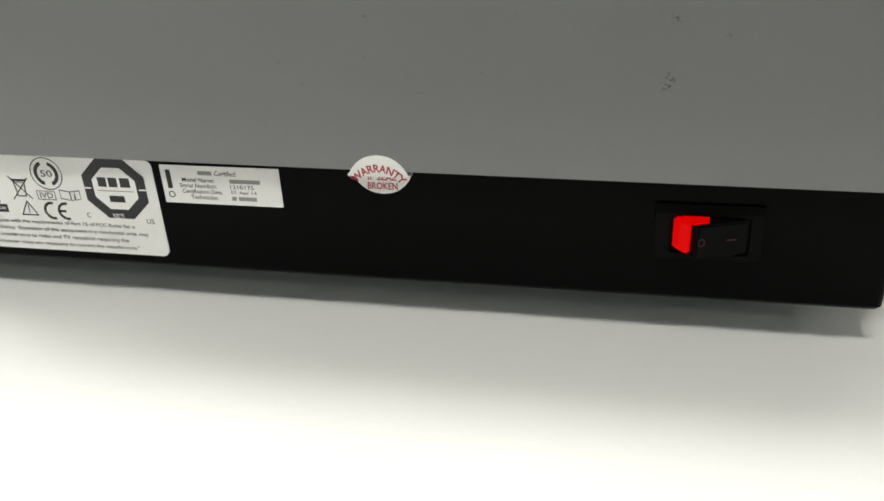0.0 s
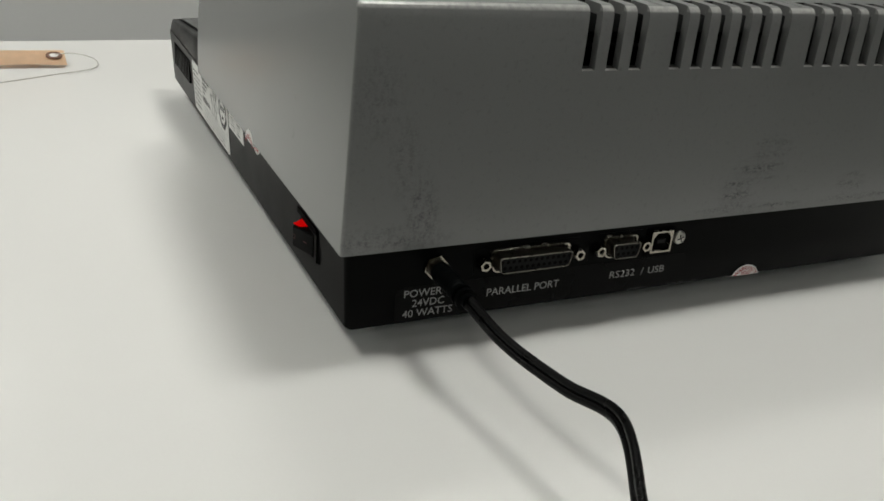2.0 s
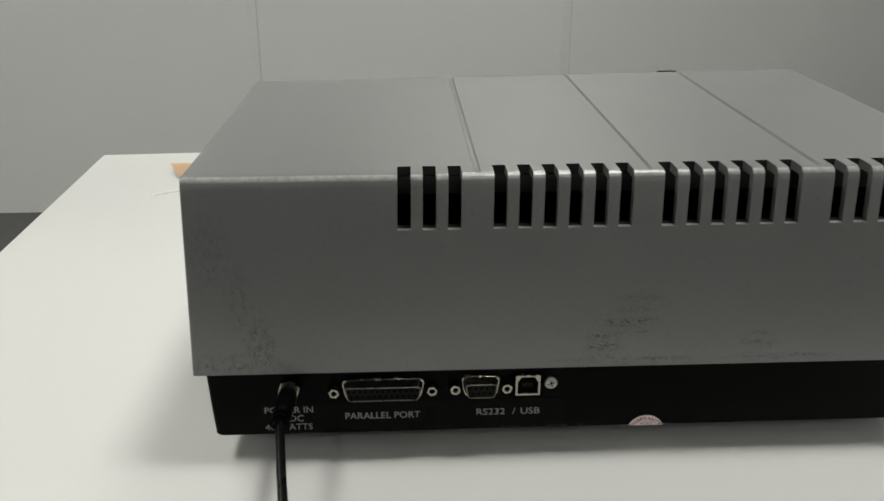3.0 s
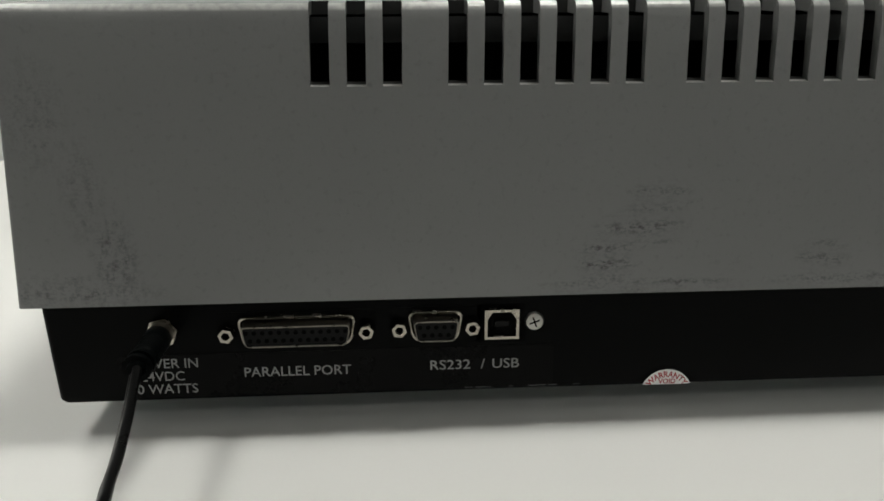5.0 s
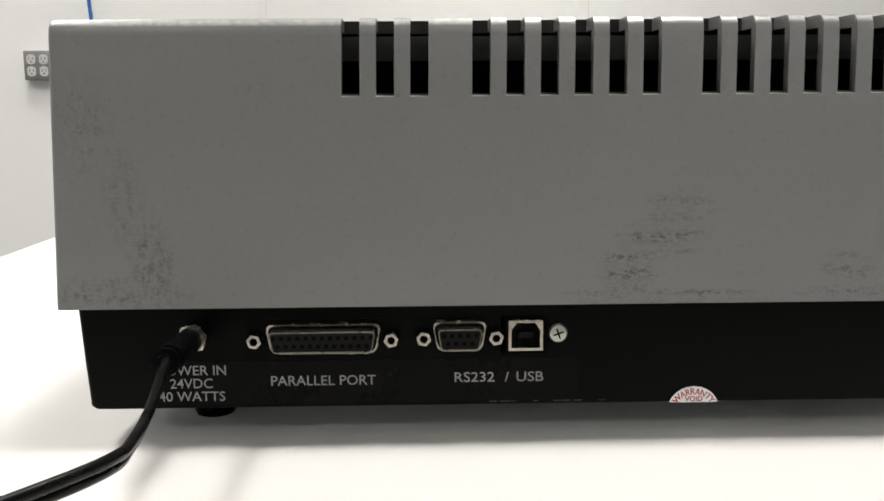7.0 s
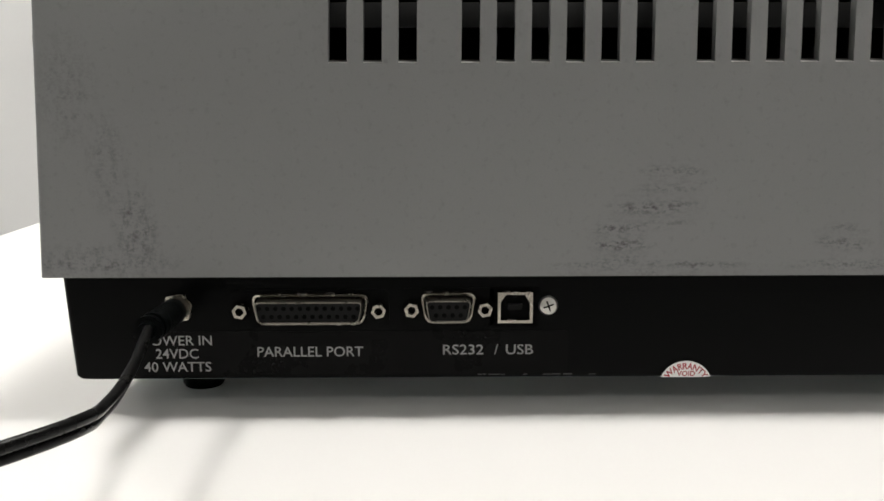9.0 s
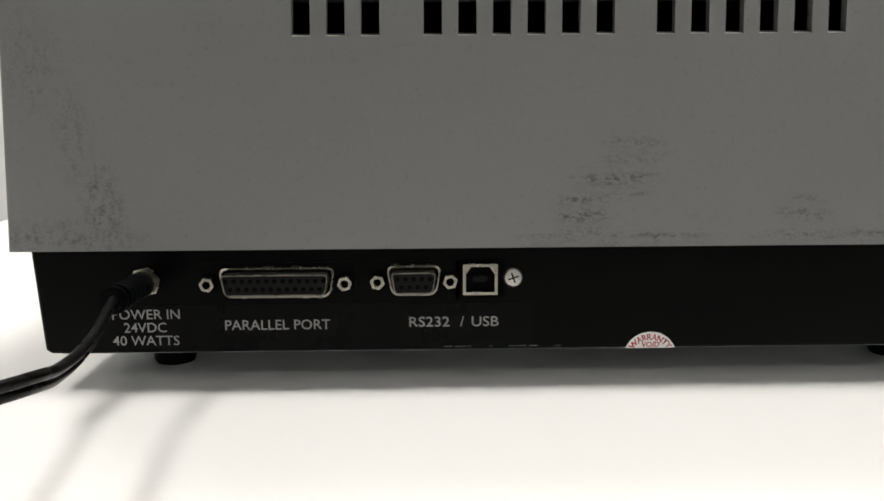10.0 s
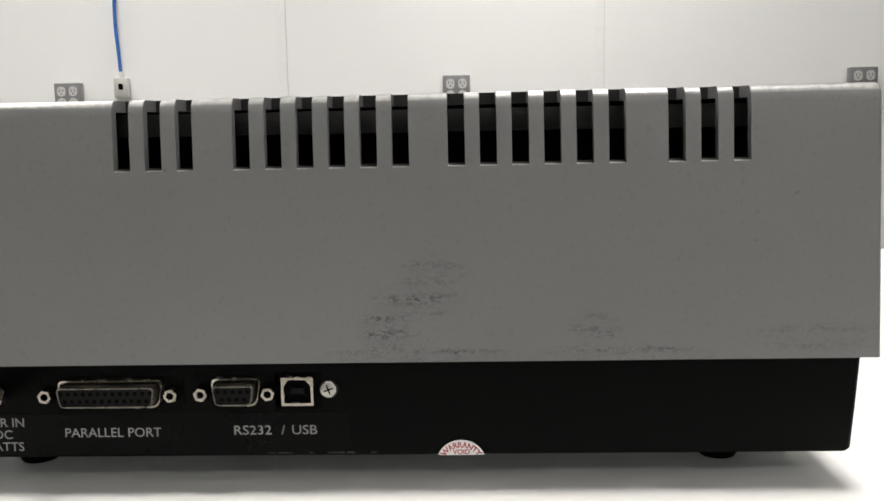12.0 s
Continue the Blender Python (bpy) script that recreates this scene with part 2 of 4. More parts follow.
def box(bm, x0, x1, y0, y1, z0, z1, bevel=0.0, seg=2):
    r = bmesh.ops.create_cube(bm, size=1)
    for v in r["verts"]:
        v.co = Vector((x0 + (v.co.x + 0.5) * (x1 - x0), y0 + (v.co.y + 0.5) * (y1 - y0), z0 + (v.co.z + 0.5) * (z1 - z0)))
    if bevel:
        es = list({e for v in r["verts"] for e in v.link_edges})
        bmesh.ops.bevel(bm, geom=es, offset=bevel, segments=seg, profile=0.5, affect="EDGES")
    return bm


def prism(bm, pts, o, u, v, w, depth, inner=None):
    """Extrudes the outline pts (pairs along u, v from o) by depth along w; with inner, a ring."""
    o, u, v, w = (Vector(a) for a in (o, u, v, w))

    def loop(ps, d):
        return [bm.verts.new(o + u * a + v * b + w * d) for a, b in ps]

    a0, a1 = loop(pts, 0), loop(pts, depth)
    n = len(pts)
    for k in range(n):
        bm.faces.new((a0[k], a0[(k + 1) % n], a1[(k + 1) % n], a1[k]))
    if inner is None:
        bm.faces.new(a1)
        bm.faces.new(a0[::-1])
    else:
        b0, b1 = loop(inner, 0), loop(inner, depth)
        for k in range(n):
            j = (k + 1) % n
            bm.faces.new((b0[j], b0[k], b1[k], b1[j]))
            bm.faces.new((a1[k], a1[j], b1[j], b1[k]))
            bm.faces.new((a0[j], a0[k], b0[k], b0[j]))
    return bm


def loft(bm, loops, o, u, v, w):
    """Joins outlines of equal count, each at its depth along w, into one skin."""
    o, u, v, w = (Vector(a) for a in (o, u, v, w))
    made = [[bm.verts.new(o + u * a + v * b + w * d) for a, b in pts] for pts, d in loops]
    for p, q in zip(made, made[1:]):
        for k in range(len(p)):
            j = (k + 1) % len(p)
            bm.faces.new((p[k], p[j], q[j], q[k]))
    return bm


def circle(r, n=24, cx=0.0, cy=0.0, turn=0.0, ry=None):
    return [(cx + r * math.cos(turn + 2 * math.pi * k / n), cy + (ry or r) * math.sin(turn + 2 * math.pi * k / n)) for k in range(n)]


def rounded(x0, x1, y0, y1, r, n=5):
    out = []
    for cx, cy, a in ((x1 - r, y1 - r, 0), (x0 + r, y1 - r, 90), (x0 + r, y0 + r, 180), (x1 - r, y0 + r, 270)):
        out += [(cx + r * math.cos(radians(a + 90 * k / n)), cy + r * math.sin(radians(a + 90 * k / n))) for k in range(n + 1)]
    return out


def lathe(bm, profile, o, axis, up, n=24):
    """Turns the profile, pairs of distance along the axis and radius, about the axis."""
    o, a, u = Vector(o), Vector(axis).normalized(), Vector(up).normalized()
    v = a.cross(u)
    rings = []
    for d, r in profile:
        rings.append([bm.verts.new(o + a * d + (u * math.cos(2 * math.pi * k / n) + v * math.sin(2 * math.pi * k / n)) * r) for k in range(n)])
    for p, q in zip(rings, rings[1:]):
        for k in range(n):
            bm.faces.new((p[k], p[(k + 1) % n], q[(k + 1) % n], q[k]))
    bm.faces.new(rings[0][::-1])
    bm.faces.new(rings[-1])
    return bm


def spline(ctrl, n=10):
    c = [Vector(p) for p in ctrl]
    p = [c[0] * 2 - c[1]] + c + [c[-1] * 2 - c[-2]]
    out = []
    for k in range(1, len(p) - 2):
        for s in range(n):
            t = s / n
            a, b, d, e = p[k - 1:k + 3]
            out.append(0.5 * (2 * b + (d - a) * t + (2 * a - 5 * b + 4 * d - e) * t * t + (3 * b - a - 3 * d + e) * t ** 3))
    return out + [c[-1]]


def sweep(bm, path, r, n=10, offset=0.0, spin=0.0, spin_end=None):
    """A round cord along a path, held off it sideways by offset."""
    side = Vector((0, 0, 1))
    rings = []
    for k, p in enumerate(path):
        t = (path[min(k + 1, len(path) - 1)] - path[max(k - 1, 0)]).normalized()
        side = (side - t * side.dot(t)).normalized()
        b = t.cross(side)
        f = k / (len(path) - 1)
        s = spin if spin_end is None else spin + (spin_end - spin) * max(0.0, min(1.0, (f - 0.36) / 0.22))
        c = p + (side * math.cos(s) + b * math.sin(s)) * offset
        rings.append([bm.verts.new(c + (side * math.cos(2 * math.pi * j / n) + b * math.sin(2 * math.pi * j / n)) * r) for j in range(n)])
    for p, q in zip(rings, rings[1:]):
        for j in range(n):
            bm.faces.new((p[j], p[(j + 1) % n], q[(j + 1) % n], q[j]))
    bm.faces.new(rings[0][::-1])
    bm.faces.new(rings[-1])
    return bm


def lettering(text, o, u, v, width, height, parent, material, name="lettering", bend=None, bold=0.006):
    """Flat printed writing: its lower left corner at o, width along u, height along v. bend: radius of the arc it follows."""
    cu = bpy.data.curves.new(name, "FONT")
    cu.body, cu.resolution_u, cu.offset = text, 3, bold
    tmp = new("tmp", cu)
    me = bpy.data.meshes.new_from_object(tmp.evaluated_get(bpy.context.evaluated_depsgraph_get()))
    bpy.data.objects.remove(tmp)
    bpy.data.curves.remove(cu)
    bm = bmesh.new()
    bm.from_mesh(me)
    bpy.data.meshes.remove(me)
    xs = [q.co.x for q in bm.verts]
    ys = [q.co.y for q in bm.verts]
    o, u, v = Vector(o), Vector(u), Vector(v)
    for q in bm.verts:
        a = (q.co.x - min(xs)) / (max(xs) - min(xs)) * width
        b = (q.co.y - min(ys)) / (max(ys) - min(ys)) * height
        if bend:
            ang = (a - width / 2) / bend
            a, b = width / 2 + (bend + b) * math.sin(ang), (bend + b) * math.cos(ang) - bend
        q.co = o + u * a + v * b
    return part(name, bm, material, parent, smooth=0)


def bars(parent, material, o, u, v, rects, lift, name="small_print"):
    """Plain bars for writing that cannot be read: rects of (a, b, width, height)."""
    bm = bmesh.new()
    w = Vector(u).cross(Vector(v))
    for a, b, wd, ht in rects:
        q = [bm.verts.new(Vector(o) + Vector(u) * s + Vector(v) * t + w * lift) for s, t in ((a, b), (a + wd, b), (a + wd, b + ht), (a, b + ht))]
        bm.faces.new(q)
    return part(name, bm, material, parent, smooth=0)


def wordy(rng, x, width, y, h):
    """A line of writing as bars of word length."""
    out, a = [], x
    while a < x + width:
        w = min(rng.uniform(1.5, 5.0) * h, x + width - a)
        out.append((a, y, w, h))
        a += w + 0.7 * h
    return out


# ---- the room ----
def slab(name, x0, x1, y0, y1, z0, z1, material, label):
    ob = part(name, box(bmesh.new(), x0, x1, y0, y1, z0, z1), material, None, smooth=0)
    return tagged(ob, label, name.split("_")[0], kind="structure")


X1, Y0, Y1 = 3.3, -3.4, 7.4
slab("floor", WALL_X - 0.2, X1 + 0.2, Y0 - 0.2, Y1 + 0.2, FLOOR - 0.1, FLOOR, M_FLOOR, "dark grey hard floor of the room")
slab("ceiling", WALL_X - 0.2, X1 + 0.2, Y0 - 0.2, Y1 + 0.2, CEIL, CEIL + 0.1, M_CEIL, "pale ceiling of the room")
slab("wall_west", WALL_X - 0.15, WALL_X, Y0 - 0.15, Y1 + 0.15, FLOOR, CEIL, M_WALL, "pale grey painted wall with vertical joints")
slab("wall_east", X1, X1 + 0.15, Y0 - 0.15, Y1 + 0.15, FLOOR, CEIL, M_WALL, "pale grey painted wall")
slab("wall_south", WALL_X, X1, Y0 - 0.15, Y0, FLOOR, CEIL, M_WALL, "pale grey painted wall")
slab("wall_north", WALL_X, X1, Y1, Y1 + 0.15, FLOOR, CEIL, M_WALL, "pale grey painted wall")
for y in (-0.413, 0.669, -1.59, -2.69):
    joint = part("trim", box(bmesh.new(), WALL_X - 0.002, WALL_X + 0.0032, y - 0.015, y + 0.015, FLOOR, CEIL), M_SEAM, None, smooth=0)
    # grey strip for the joint gap, its shadow line put into the colour
    part("joint_gap", box(bmesh.new(), WALL_X - 0.002, WALL_X + 0.0012, y + 0.0152, y + 0.0178, FLOOR, CEIL), M_GAP, joint, "thin grey strip for the joint gap and its shadow", smooth=0)
    tagged(joint, "narrow vertical joint strip on the pale wall", "trim", kind="structure")

# ceiling lamps
lamp = thing("ceiling_lamp", (0, 0, CEIL), "unseen recessed fluorescent ceiling lamp with white louvre blades, assumed, switched on", "lamp", "ceiling lamps", local=True)
bm = bmesh.new()
prism(bm, [(-0.30, -0.30), (0.30, -0.30), (0.30, 0.30), (-0.30, 0.30)], (0, 0, -0.05), (1, 0, 0), (0, 1, 0), (0, 0, 1), 0.05,
      [(-0.28, -0.28), (0.28, -0.28), (0.28, 0.28), (-0.28, 0.28)])
part("frame", bm, M_LOUVER, lamp)
part("diffuser", box(bmesh.new(), -0.28, 0.28, -0.28, 0.28, -0.012, -0.004), M_LAMP, lamp, "glowing white diffuser", smooth=0)
for k in range(7):
    y = -0.21 + 0.07 * k
    part("louvre_blade", box(bmesh.new(), -0.28, 0.28, y - 0.003, y + 0.003, -0.040, -0.013), M_LOUVER, lamp, smooth=0)
# place and power of each: x 0.06 from shadows, others unseen, added for brightness
spots = [(-2.2, -2.5, 11), (-2.2, -1.0, 10), (-2.2, 0.5, 16), (-2.2, 2.0, 8), (-1.1, -2.5, 10), (-1.1, -1.0, 12), (-1.1, 0.5, 12),
         (0.06, -0.95, 11.5), (0.06, 0.55, 14), (1.3, -2.5, 7), (1.3, 2.0, 6), (2.55, -2.2, 9), (2.55, -1.0, 11), (2.55, 0.5, 10), (2.55, 2.0, 27)]
for k, (x, y, watts) in enumerate(spots):
    if k == 0:
        lamp.matrix_basis = pose(x, y, CEIL)
    else:
        copy_thing(lamp, pose(x, y, CEIL))
    light = bpy.data.lights.new("lamp_light", "AREA")
    light.shape, light.size, light.size_y = "RECTANGLE", 0.34, 0.40
    light.energy, light.color, light.spread = watts, (0.975, 0.975, 0.91), radians(122)
    new("lamp_light", light).matrix_basis = pose(x, y, CEIL - 0.056)

# ---- the tables ----
SKEW = 2.76
TBL = pose(-0.622, -0.250, 0, 0, 0, SKEW)


def table(name, y0, y1, label):
    t = thing(name, (0, 0, 0), label, "table", "joined tables", local=True)
    bm = box(bmesh.new(), 0, 0.795, y0, y1, -0.030, 0.0, 0.002)
    part("tabletop", bm, M_TABLE, t)
    for x in (0.05, 0.735):
        for y in (y0 + 0.06, y1 - 0.06):
            part("leg", box(bmesh.new(), x - 0.022, x + 0.022, y - 0.022, y + 0.022, FLOOR, -0.031, 0.004), M_LEG, t)
    t.matrix_basis = TBL
    return t


table("work_table", 0.0, 1.095, "white laminate table with a glossy top, carrying the grey instrument")
table("work_table", 1.0965, 2.28, "white laminate table joined end to end with the first")

# ---- the instrument ----
reader = thing("laboratory_instrument", (-0.2, 0.18, 0.0), "grey laboratory reader with scuffed cover and black base on white table", "instrument")
BW, BZ0, BZ1, BFRONT = 0.357, 0.013, 0.052, -0.421


def cover_mesh():
    """The moulded cover: a thick shell with rounded edges, four groups of vent slots over its rear edge and three grooves along its top."""
    T, R, RE = 0.0042, 0.0040, 0.0016
    prof = [(0.0075, 0.0505), (0.0071, 0.085), (0.0067, 0.1207), (0.0064, 0.1405)]
    cx, cz = 0.0062 - R, 0.1462 - R
    prof += [(cx + R * math.cos(radians(a)), cz + R * math.sin(radians(a))) for a in (15, 35, 55, 75, 90)]
    slot_lo, slot_hi = 2, len(prof)
    prof += [(-0.0075, 0.1463)]
    prof += [(-0.06, 0.1472), (-0.13, 0.1483), (-0.20, 0.1496)]
    b0, b1, b2 = Vector((-0.214, 0.1499)), Vector((-0.272, 0.1450)), Vector((-0.2855, 0.088))
    for k in range(9):
        t = k / 8
        q = b0 * (1 - t) ** 2 + b1 * 2 * t * (1 - t) + b2 * t * t
        prof.append((q.x, q.y))
    prof.append((-0.2865, 0.071))
    P = [Vector(p) for p in prof]
    n = len(P)
    N = []
    for k in range(n):
        t = (P[min(k + 1, n - 1)] - P[max(k - 1, 0)]).normalized()
        N.append(Vector((t.y, -t.x)))
    W = 0.3636
    edges = []
    for a in range(0, 91, 18):
        edges.append((RE * (1 - math.cos(radians(a))), RE * (1 - math.sin(radians(a)))))
    s_in = 0.0052
    # slots: right-hand edges and pitch, in y from the cover's left face
    PITCH, SW = 0.01125, 0.0060
    slots = []
    for first, count in ((0.0969, 3), (0.1397, 6), (0.2156, 6), (0.2924, 3)):
        slots += [(first + PITCH * k + 0.0037 - SW, first + PITCH * k + 0.0037) for k in range(count)]
    grooves = [0.1302, 0.2070, 0.2840]
    secs = [(s, d, None) for s, d in edges] + [(s_in, 0.0, None)]
    for a, b in slots:
        secs += [(a, 0.0, "in"), (b, 0.0, "out")]
    for g in grooves:
        secs += [(g - 0.0015, 0.0, None), (g - 0.0008, 0.0, "g"), (g + 0.0008, 0.0, "g"), (g + 0.0015, 0.0, None)]
    secs += [(W - s_in, 0.0, None)] + [(W - s, d, None) for s, d in edges[::-1]]
    secs.sort(key=lambda q: q[0])
    bm = bmesh.new()

    def place(s, p):
        mid = W / 2
        spread = 1 + (0.1465 - p.y) / 0.0965 * 0.0032 / mid
        along = max(0.0, min(1.0, -p.x / 0.21))
        lift = ((1 - along) * 0.005 * max(0.0, s - 0.12) + along * 0.015 * s) * max(0.0, min(1.0, (p.y - 0.11) / 0.03))
        return Vector((p.x, -0.0034 + mid + (s - mid) * spread, p.y + lift))

    outer, inner = [], []
    top_from = slot_hi - 1
    for s, d, mark in secs:
        outer.append([bm.verts.new(place(s, P[i] - N[i] * (d + (0.0011 if mark == "g" and top_from <= i < n - 2 else 0.0)))) for i in range(n)])
        inner.append([bm.verts.new(place(s, P[i] - N[i] * T + Vector((0, 0.0012 if i == slot_lo else 0)))) for i in range(n)] if s_in - 1e-6 <= s <= W - s_in + 1e-6 else None)
    m = len(secs)
    solid = {}
    for j in range(m - 1):
        mid_s = (secs[j][0] + secs[j + 1][0]) / 2
        open_slot = any(a < mid_s < b for a, b in slots)
        for i in range(n - 1):
            solid[i, j] = not (open_slot and slot_lo <= i < slot_hi)
    for j in range(m - 1):
        for i in range(n - 1):
            if not solid[i, j]:
                continue
            o, q = outer[j], outer[j + 1]
            bm.faces.new((o[i], o[i + 1], q[i + 1], q[i])[::-1])
            if inner[j] and inner[j + 1]:
                a, b = inner[j], inner[j + 1]
                # inner faces take the dark tone that stands for shade inside the cover
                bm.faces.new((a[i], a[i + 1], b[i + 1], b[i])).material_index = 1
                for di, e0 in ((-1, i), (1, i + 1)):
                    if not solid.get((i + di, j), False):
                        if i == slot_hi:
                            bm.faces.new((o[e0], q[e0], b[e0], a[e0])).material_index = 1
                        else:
                            # ledge: outer part pale as if lit, inner part dark as if shaded
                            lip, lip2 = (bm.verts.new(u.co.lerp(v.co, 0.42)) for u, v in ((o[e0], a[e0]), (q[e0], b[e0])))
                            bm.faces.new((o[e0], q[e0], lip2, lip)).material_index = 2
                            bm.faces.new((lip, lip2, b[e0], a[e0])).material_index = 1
                for dj, (oo, ii) in ((-1, (o, a)), (1, (q, b))):
                    if (i, j + dj) in solid and not solid[i, j + dj]:
                        bm.faces.new((oo[i], oo[i + 1], ii[i + 1], ii[i]))
    # side walls down to the rim
    for j, jin, flip in ((0, next(k for k in range(m) if inner[k]), False), (m - 1, max(k for k in range(m) if inner[k]), True)):
        s = secs[j][0]
        rim = [bm.verts.new(place(s, Vector((-0.283, 0.0520)))), ]
        loop = outer[j] + rim
        bm.faces.new(loop if flip else loop[::-1])
        rim2 = bm.verts.new(place(secs[jin][0], Vector((-0.279, 0.0520))))
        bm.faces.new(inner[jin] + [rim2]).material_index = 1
        # the rim itself and its front edge
        chain = [outer[k][0] for k in (range(j, jin + 1) if not flip else range(jin, j + 1))]
        bm.faces.new(chain + ([inner[jin][0], rim2, rim[0]] if not flip else [rim[0], rim2, inner[jin][0]]))
        chain = [outer[k][n - 1] for k in (range(j, jin + 1) if not flip else range(jin, j + 1))]
        bm.faces.new(chain + ([inner[jin][n - 1], rim2, rim[0]] if not flip else [rim[0], rim2, inner[jin][n - 1]]))
    bmesh.ops.remove_doubles(bm, verts=bm.verts, dist=1e-6)
    bmesh.ops.recalc_face_normals(bm, faces=bm.faces)
    return bm


cover = part("cover", cover_mesh(), (M_COVER, M_INSIDE_SHADE, M_WORN_LIT), reader, "grey painted cover with slots, grooves and dark scuffs", smooth=32)
bv = cover.modifiers.new("soft_edges", "BEVEL")
bv.width, bv.segments, bv.limit_method, bv.angle_limit = 0.0005, 2, "ANGLE", radians(50)
part("emblem", prism(bmesh.new(), rounded(-0.0065, 0.0065, -0.0055, 0.0055, 0.005), (-0.2285, 0.2775, 0.1518), (0, 1, 0), (0.982, 0, 0.190), (-0.190, 0, 0.982), 0.0009), M_DECK, reader, "small black emblem")

# a rib under the top, just behind the slots, shade put into its colour
part("inner_rib", box(bmesh.new(), -0.0108, -0.0088, 0.004, BW - 0.004, 0.1330, 0.1415, 0.0003), M_INSIDE_SHADE, reader, "rib inside the cover, coloured dark for the shade there")

# base: a shallow tray with drafted sides
bm = bmesh.new()
rings = []
for z, grow in ((BZ0, -0.0012), (BZ0 + 0.0012, 0.0), (0.030, 0.0010), (BZ1, 0.0022)):
    rings.append([bm.verts.new((x, y, z)) for x, y in rounded(BFRONT - grow, grow * 0.4, -grow - 0.0004, BW + grow + 0.0005, 0.0022, 4)])
for p, q in zip(rings, rings[1:]):
    for k in range(len(p)):
        j = (k + 1) % len(p)
        bm.faces.new((p[k], p[j], q[j], q[k]))
bm.faces.new(rings[0][::-1])
bm.faces.new(rings[-1])
base = part("base", bm, M_BASE, reader, "charcoal plastic base tray")

# unseen plate, added so bounced light lifts and tints the shade below
part("bounce_plate", box(bmesh.new(), -0.412, -0.004, 0.004, BW - 0.004, BZ0 - 0.0012, BZ0 - 0.0002), M_BOUNCE, reader, "unseen blue-grey plate, added to lift the shade under the base", smooth=0)

# front deck with its keypad film and side lip
bm = bmesh.new()
prof = [(-0.4225, 0.050), (-0.4235, 0.0575), (-0.4205, 0.0605), (-0.290, 0.0705), (-0.270, 0.0705), (-0.270, 0.050)]
prism(bm, prof, (0, -0.0024, 0), (1, 0, 0), (0, 0, 1), (0, 1, 0), BW + 0.0048)
for q in bm.verts:
    if q.co.z > 0.056:
        q.co.y += 0.0018 if q.co.y < 0.1 else -0.0018
bmesh.ops.recalc_face_normals(bm, faces=bm.faces)
bmesh.ops.bevel(bm, geom=list(bm.edges), offset=0.0012, segments=2, profile=0.5, affect="EDGES")
deck = part("front_deck", bm, M_DECK, reader, "black front deck")
bm = bmesh.new()
a, b = Vector((-0.4185, 0.0, 0.06085)), Vector((-0.2875, 0.0, 0.07095))
ux = (b - a).normalized()
nz = Vector((-ux.z, 0, ux.x))
prism(bm, rounded(0, (b - a).length, 0.0056, BW - 0.0056, 0.004), a, ux, (0, 1, 0), nz, 0.0007)
part("keypad_film", bm, M_KEYPAD, deck)
for y0 in (0.0036, BW - 0.0048):
    groove = [(0.002, y0), ((b - a).length, y0), ((b - a).length, y0 + 0.0012), (0.002, y0 + 0.0012)]
    part("joint_line", prism(bmesh.new(), groove, a, ux, (0, 1, 0), nz, 0.0002), M_HOLE, deck, smooth=0)
for cx, cy, rx, ry in ((0.026, 0.034, 0.009, 0.0125), (0.026, 0.072, 0.009, 0.0125), (0.026, 0.110, 0.009, 0.0125), (0.040, 0.031, 0.0022, 0.0040), (0.060, 0.038, 0.006, 0.009), (0.060, 0.076, 0.006, 0.009)):
    part("key", prism(bmesh.new(), circle(rx, 20, cx, cy, ry=ry), a, ux, (0, 1, 0), nz, 0.0012), M_BEIGE, deck, "pale oval key")

# side vents near the front
vent = part("side_vent", box(bmesh.new(), -0.4030, -0.3390, -0.00245, -0.0003, 0.0300, 0.0465, 0.0003), M_HOLE, reader, "recessed side vent")
for k in range(10):
    x = -0.4005 + 0.0066 * k
    part("slat", box(bmesh.new(), x - 0.0015, x + 0.0015, -0.0028, -0.0012, 0.0301, 0.0464, 0.0002), M_SWITCH, vent)
for x, y in ((-0.035, 0.035), (-0.035, 0.318), (-0.385, 0.035), (-0.385, 0.318)):
    part("foot", lathe(bmesh.new(), [(0, 0.0072), (0.0015, 0.0080), (0.0135, 0.0074)], (x, y, 0.0), (0, 0, 1), (1, 0, 0), 20), M_BLACK, reader, "round black rubber foot")

# rear panel: printed film and writing
EX, EY, EZ = (1, 0, 0), (0, 1, 0), (0, 0, 1)
film = part("panel_label", prism(bmesh.new(), rounded(0.0205, 0.1715, 0.0145, 0.0300, 0.002), (0.00045, 0, 0), EY, EZ, EX, 0.00015), M_PANELFILM, base, "thin black printed film")
LX = 0.00072
for text, y0, y1, z0, z1 in (("POWER IN", 0.0243, 0.0478, 0.0252, 0.0287), ("24VDC", 0.0282, 0.0430, 0.0205, 0.0240), ("40 WATTS", 0.0240, 0.0472, 0.0158, 0.0193),
                             ("PARALLEL PORT", 0.0634, 0.1001, 0.0210, 0.0246), ("RS232", 0.1278, 0.1419, 0.0215, 0.0251), ("/", 0.1456, 0.1470, 0.0215, 0.0251), ("USB", 0.1497, 0.1592, 0.0215, 0.0251)):
    lettering(text, (LX, y0, z0), EY, EZ, y1 - y0, z1 - z0, base, M_WHITE_INK, bold=0.005)
rng = random.Random(4)
bm = bmesh.new()
y = 0.140
while y < 0.180:
    w = rng.uniform(0.0006, 0.0050)
    if rng.random() < 0.8:
        box(bm, -0.0004, 0.00022, y, y + w, BZ0 + 0.0010, BZ0 + 0.0010 + rng.uniform(0.00010, 0.00032))
    y += w + rng.uniform(0.0001, 0.0012)
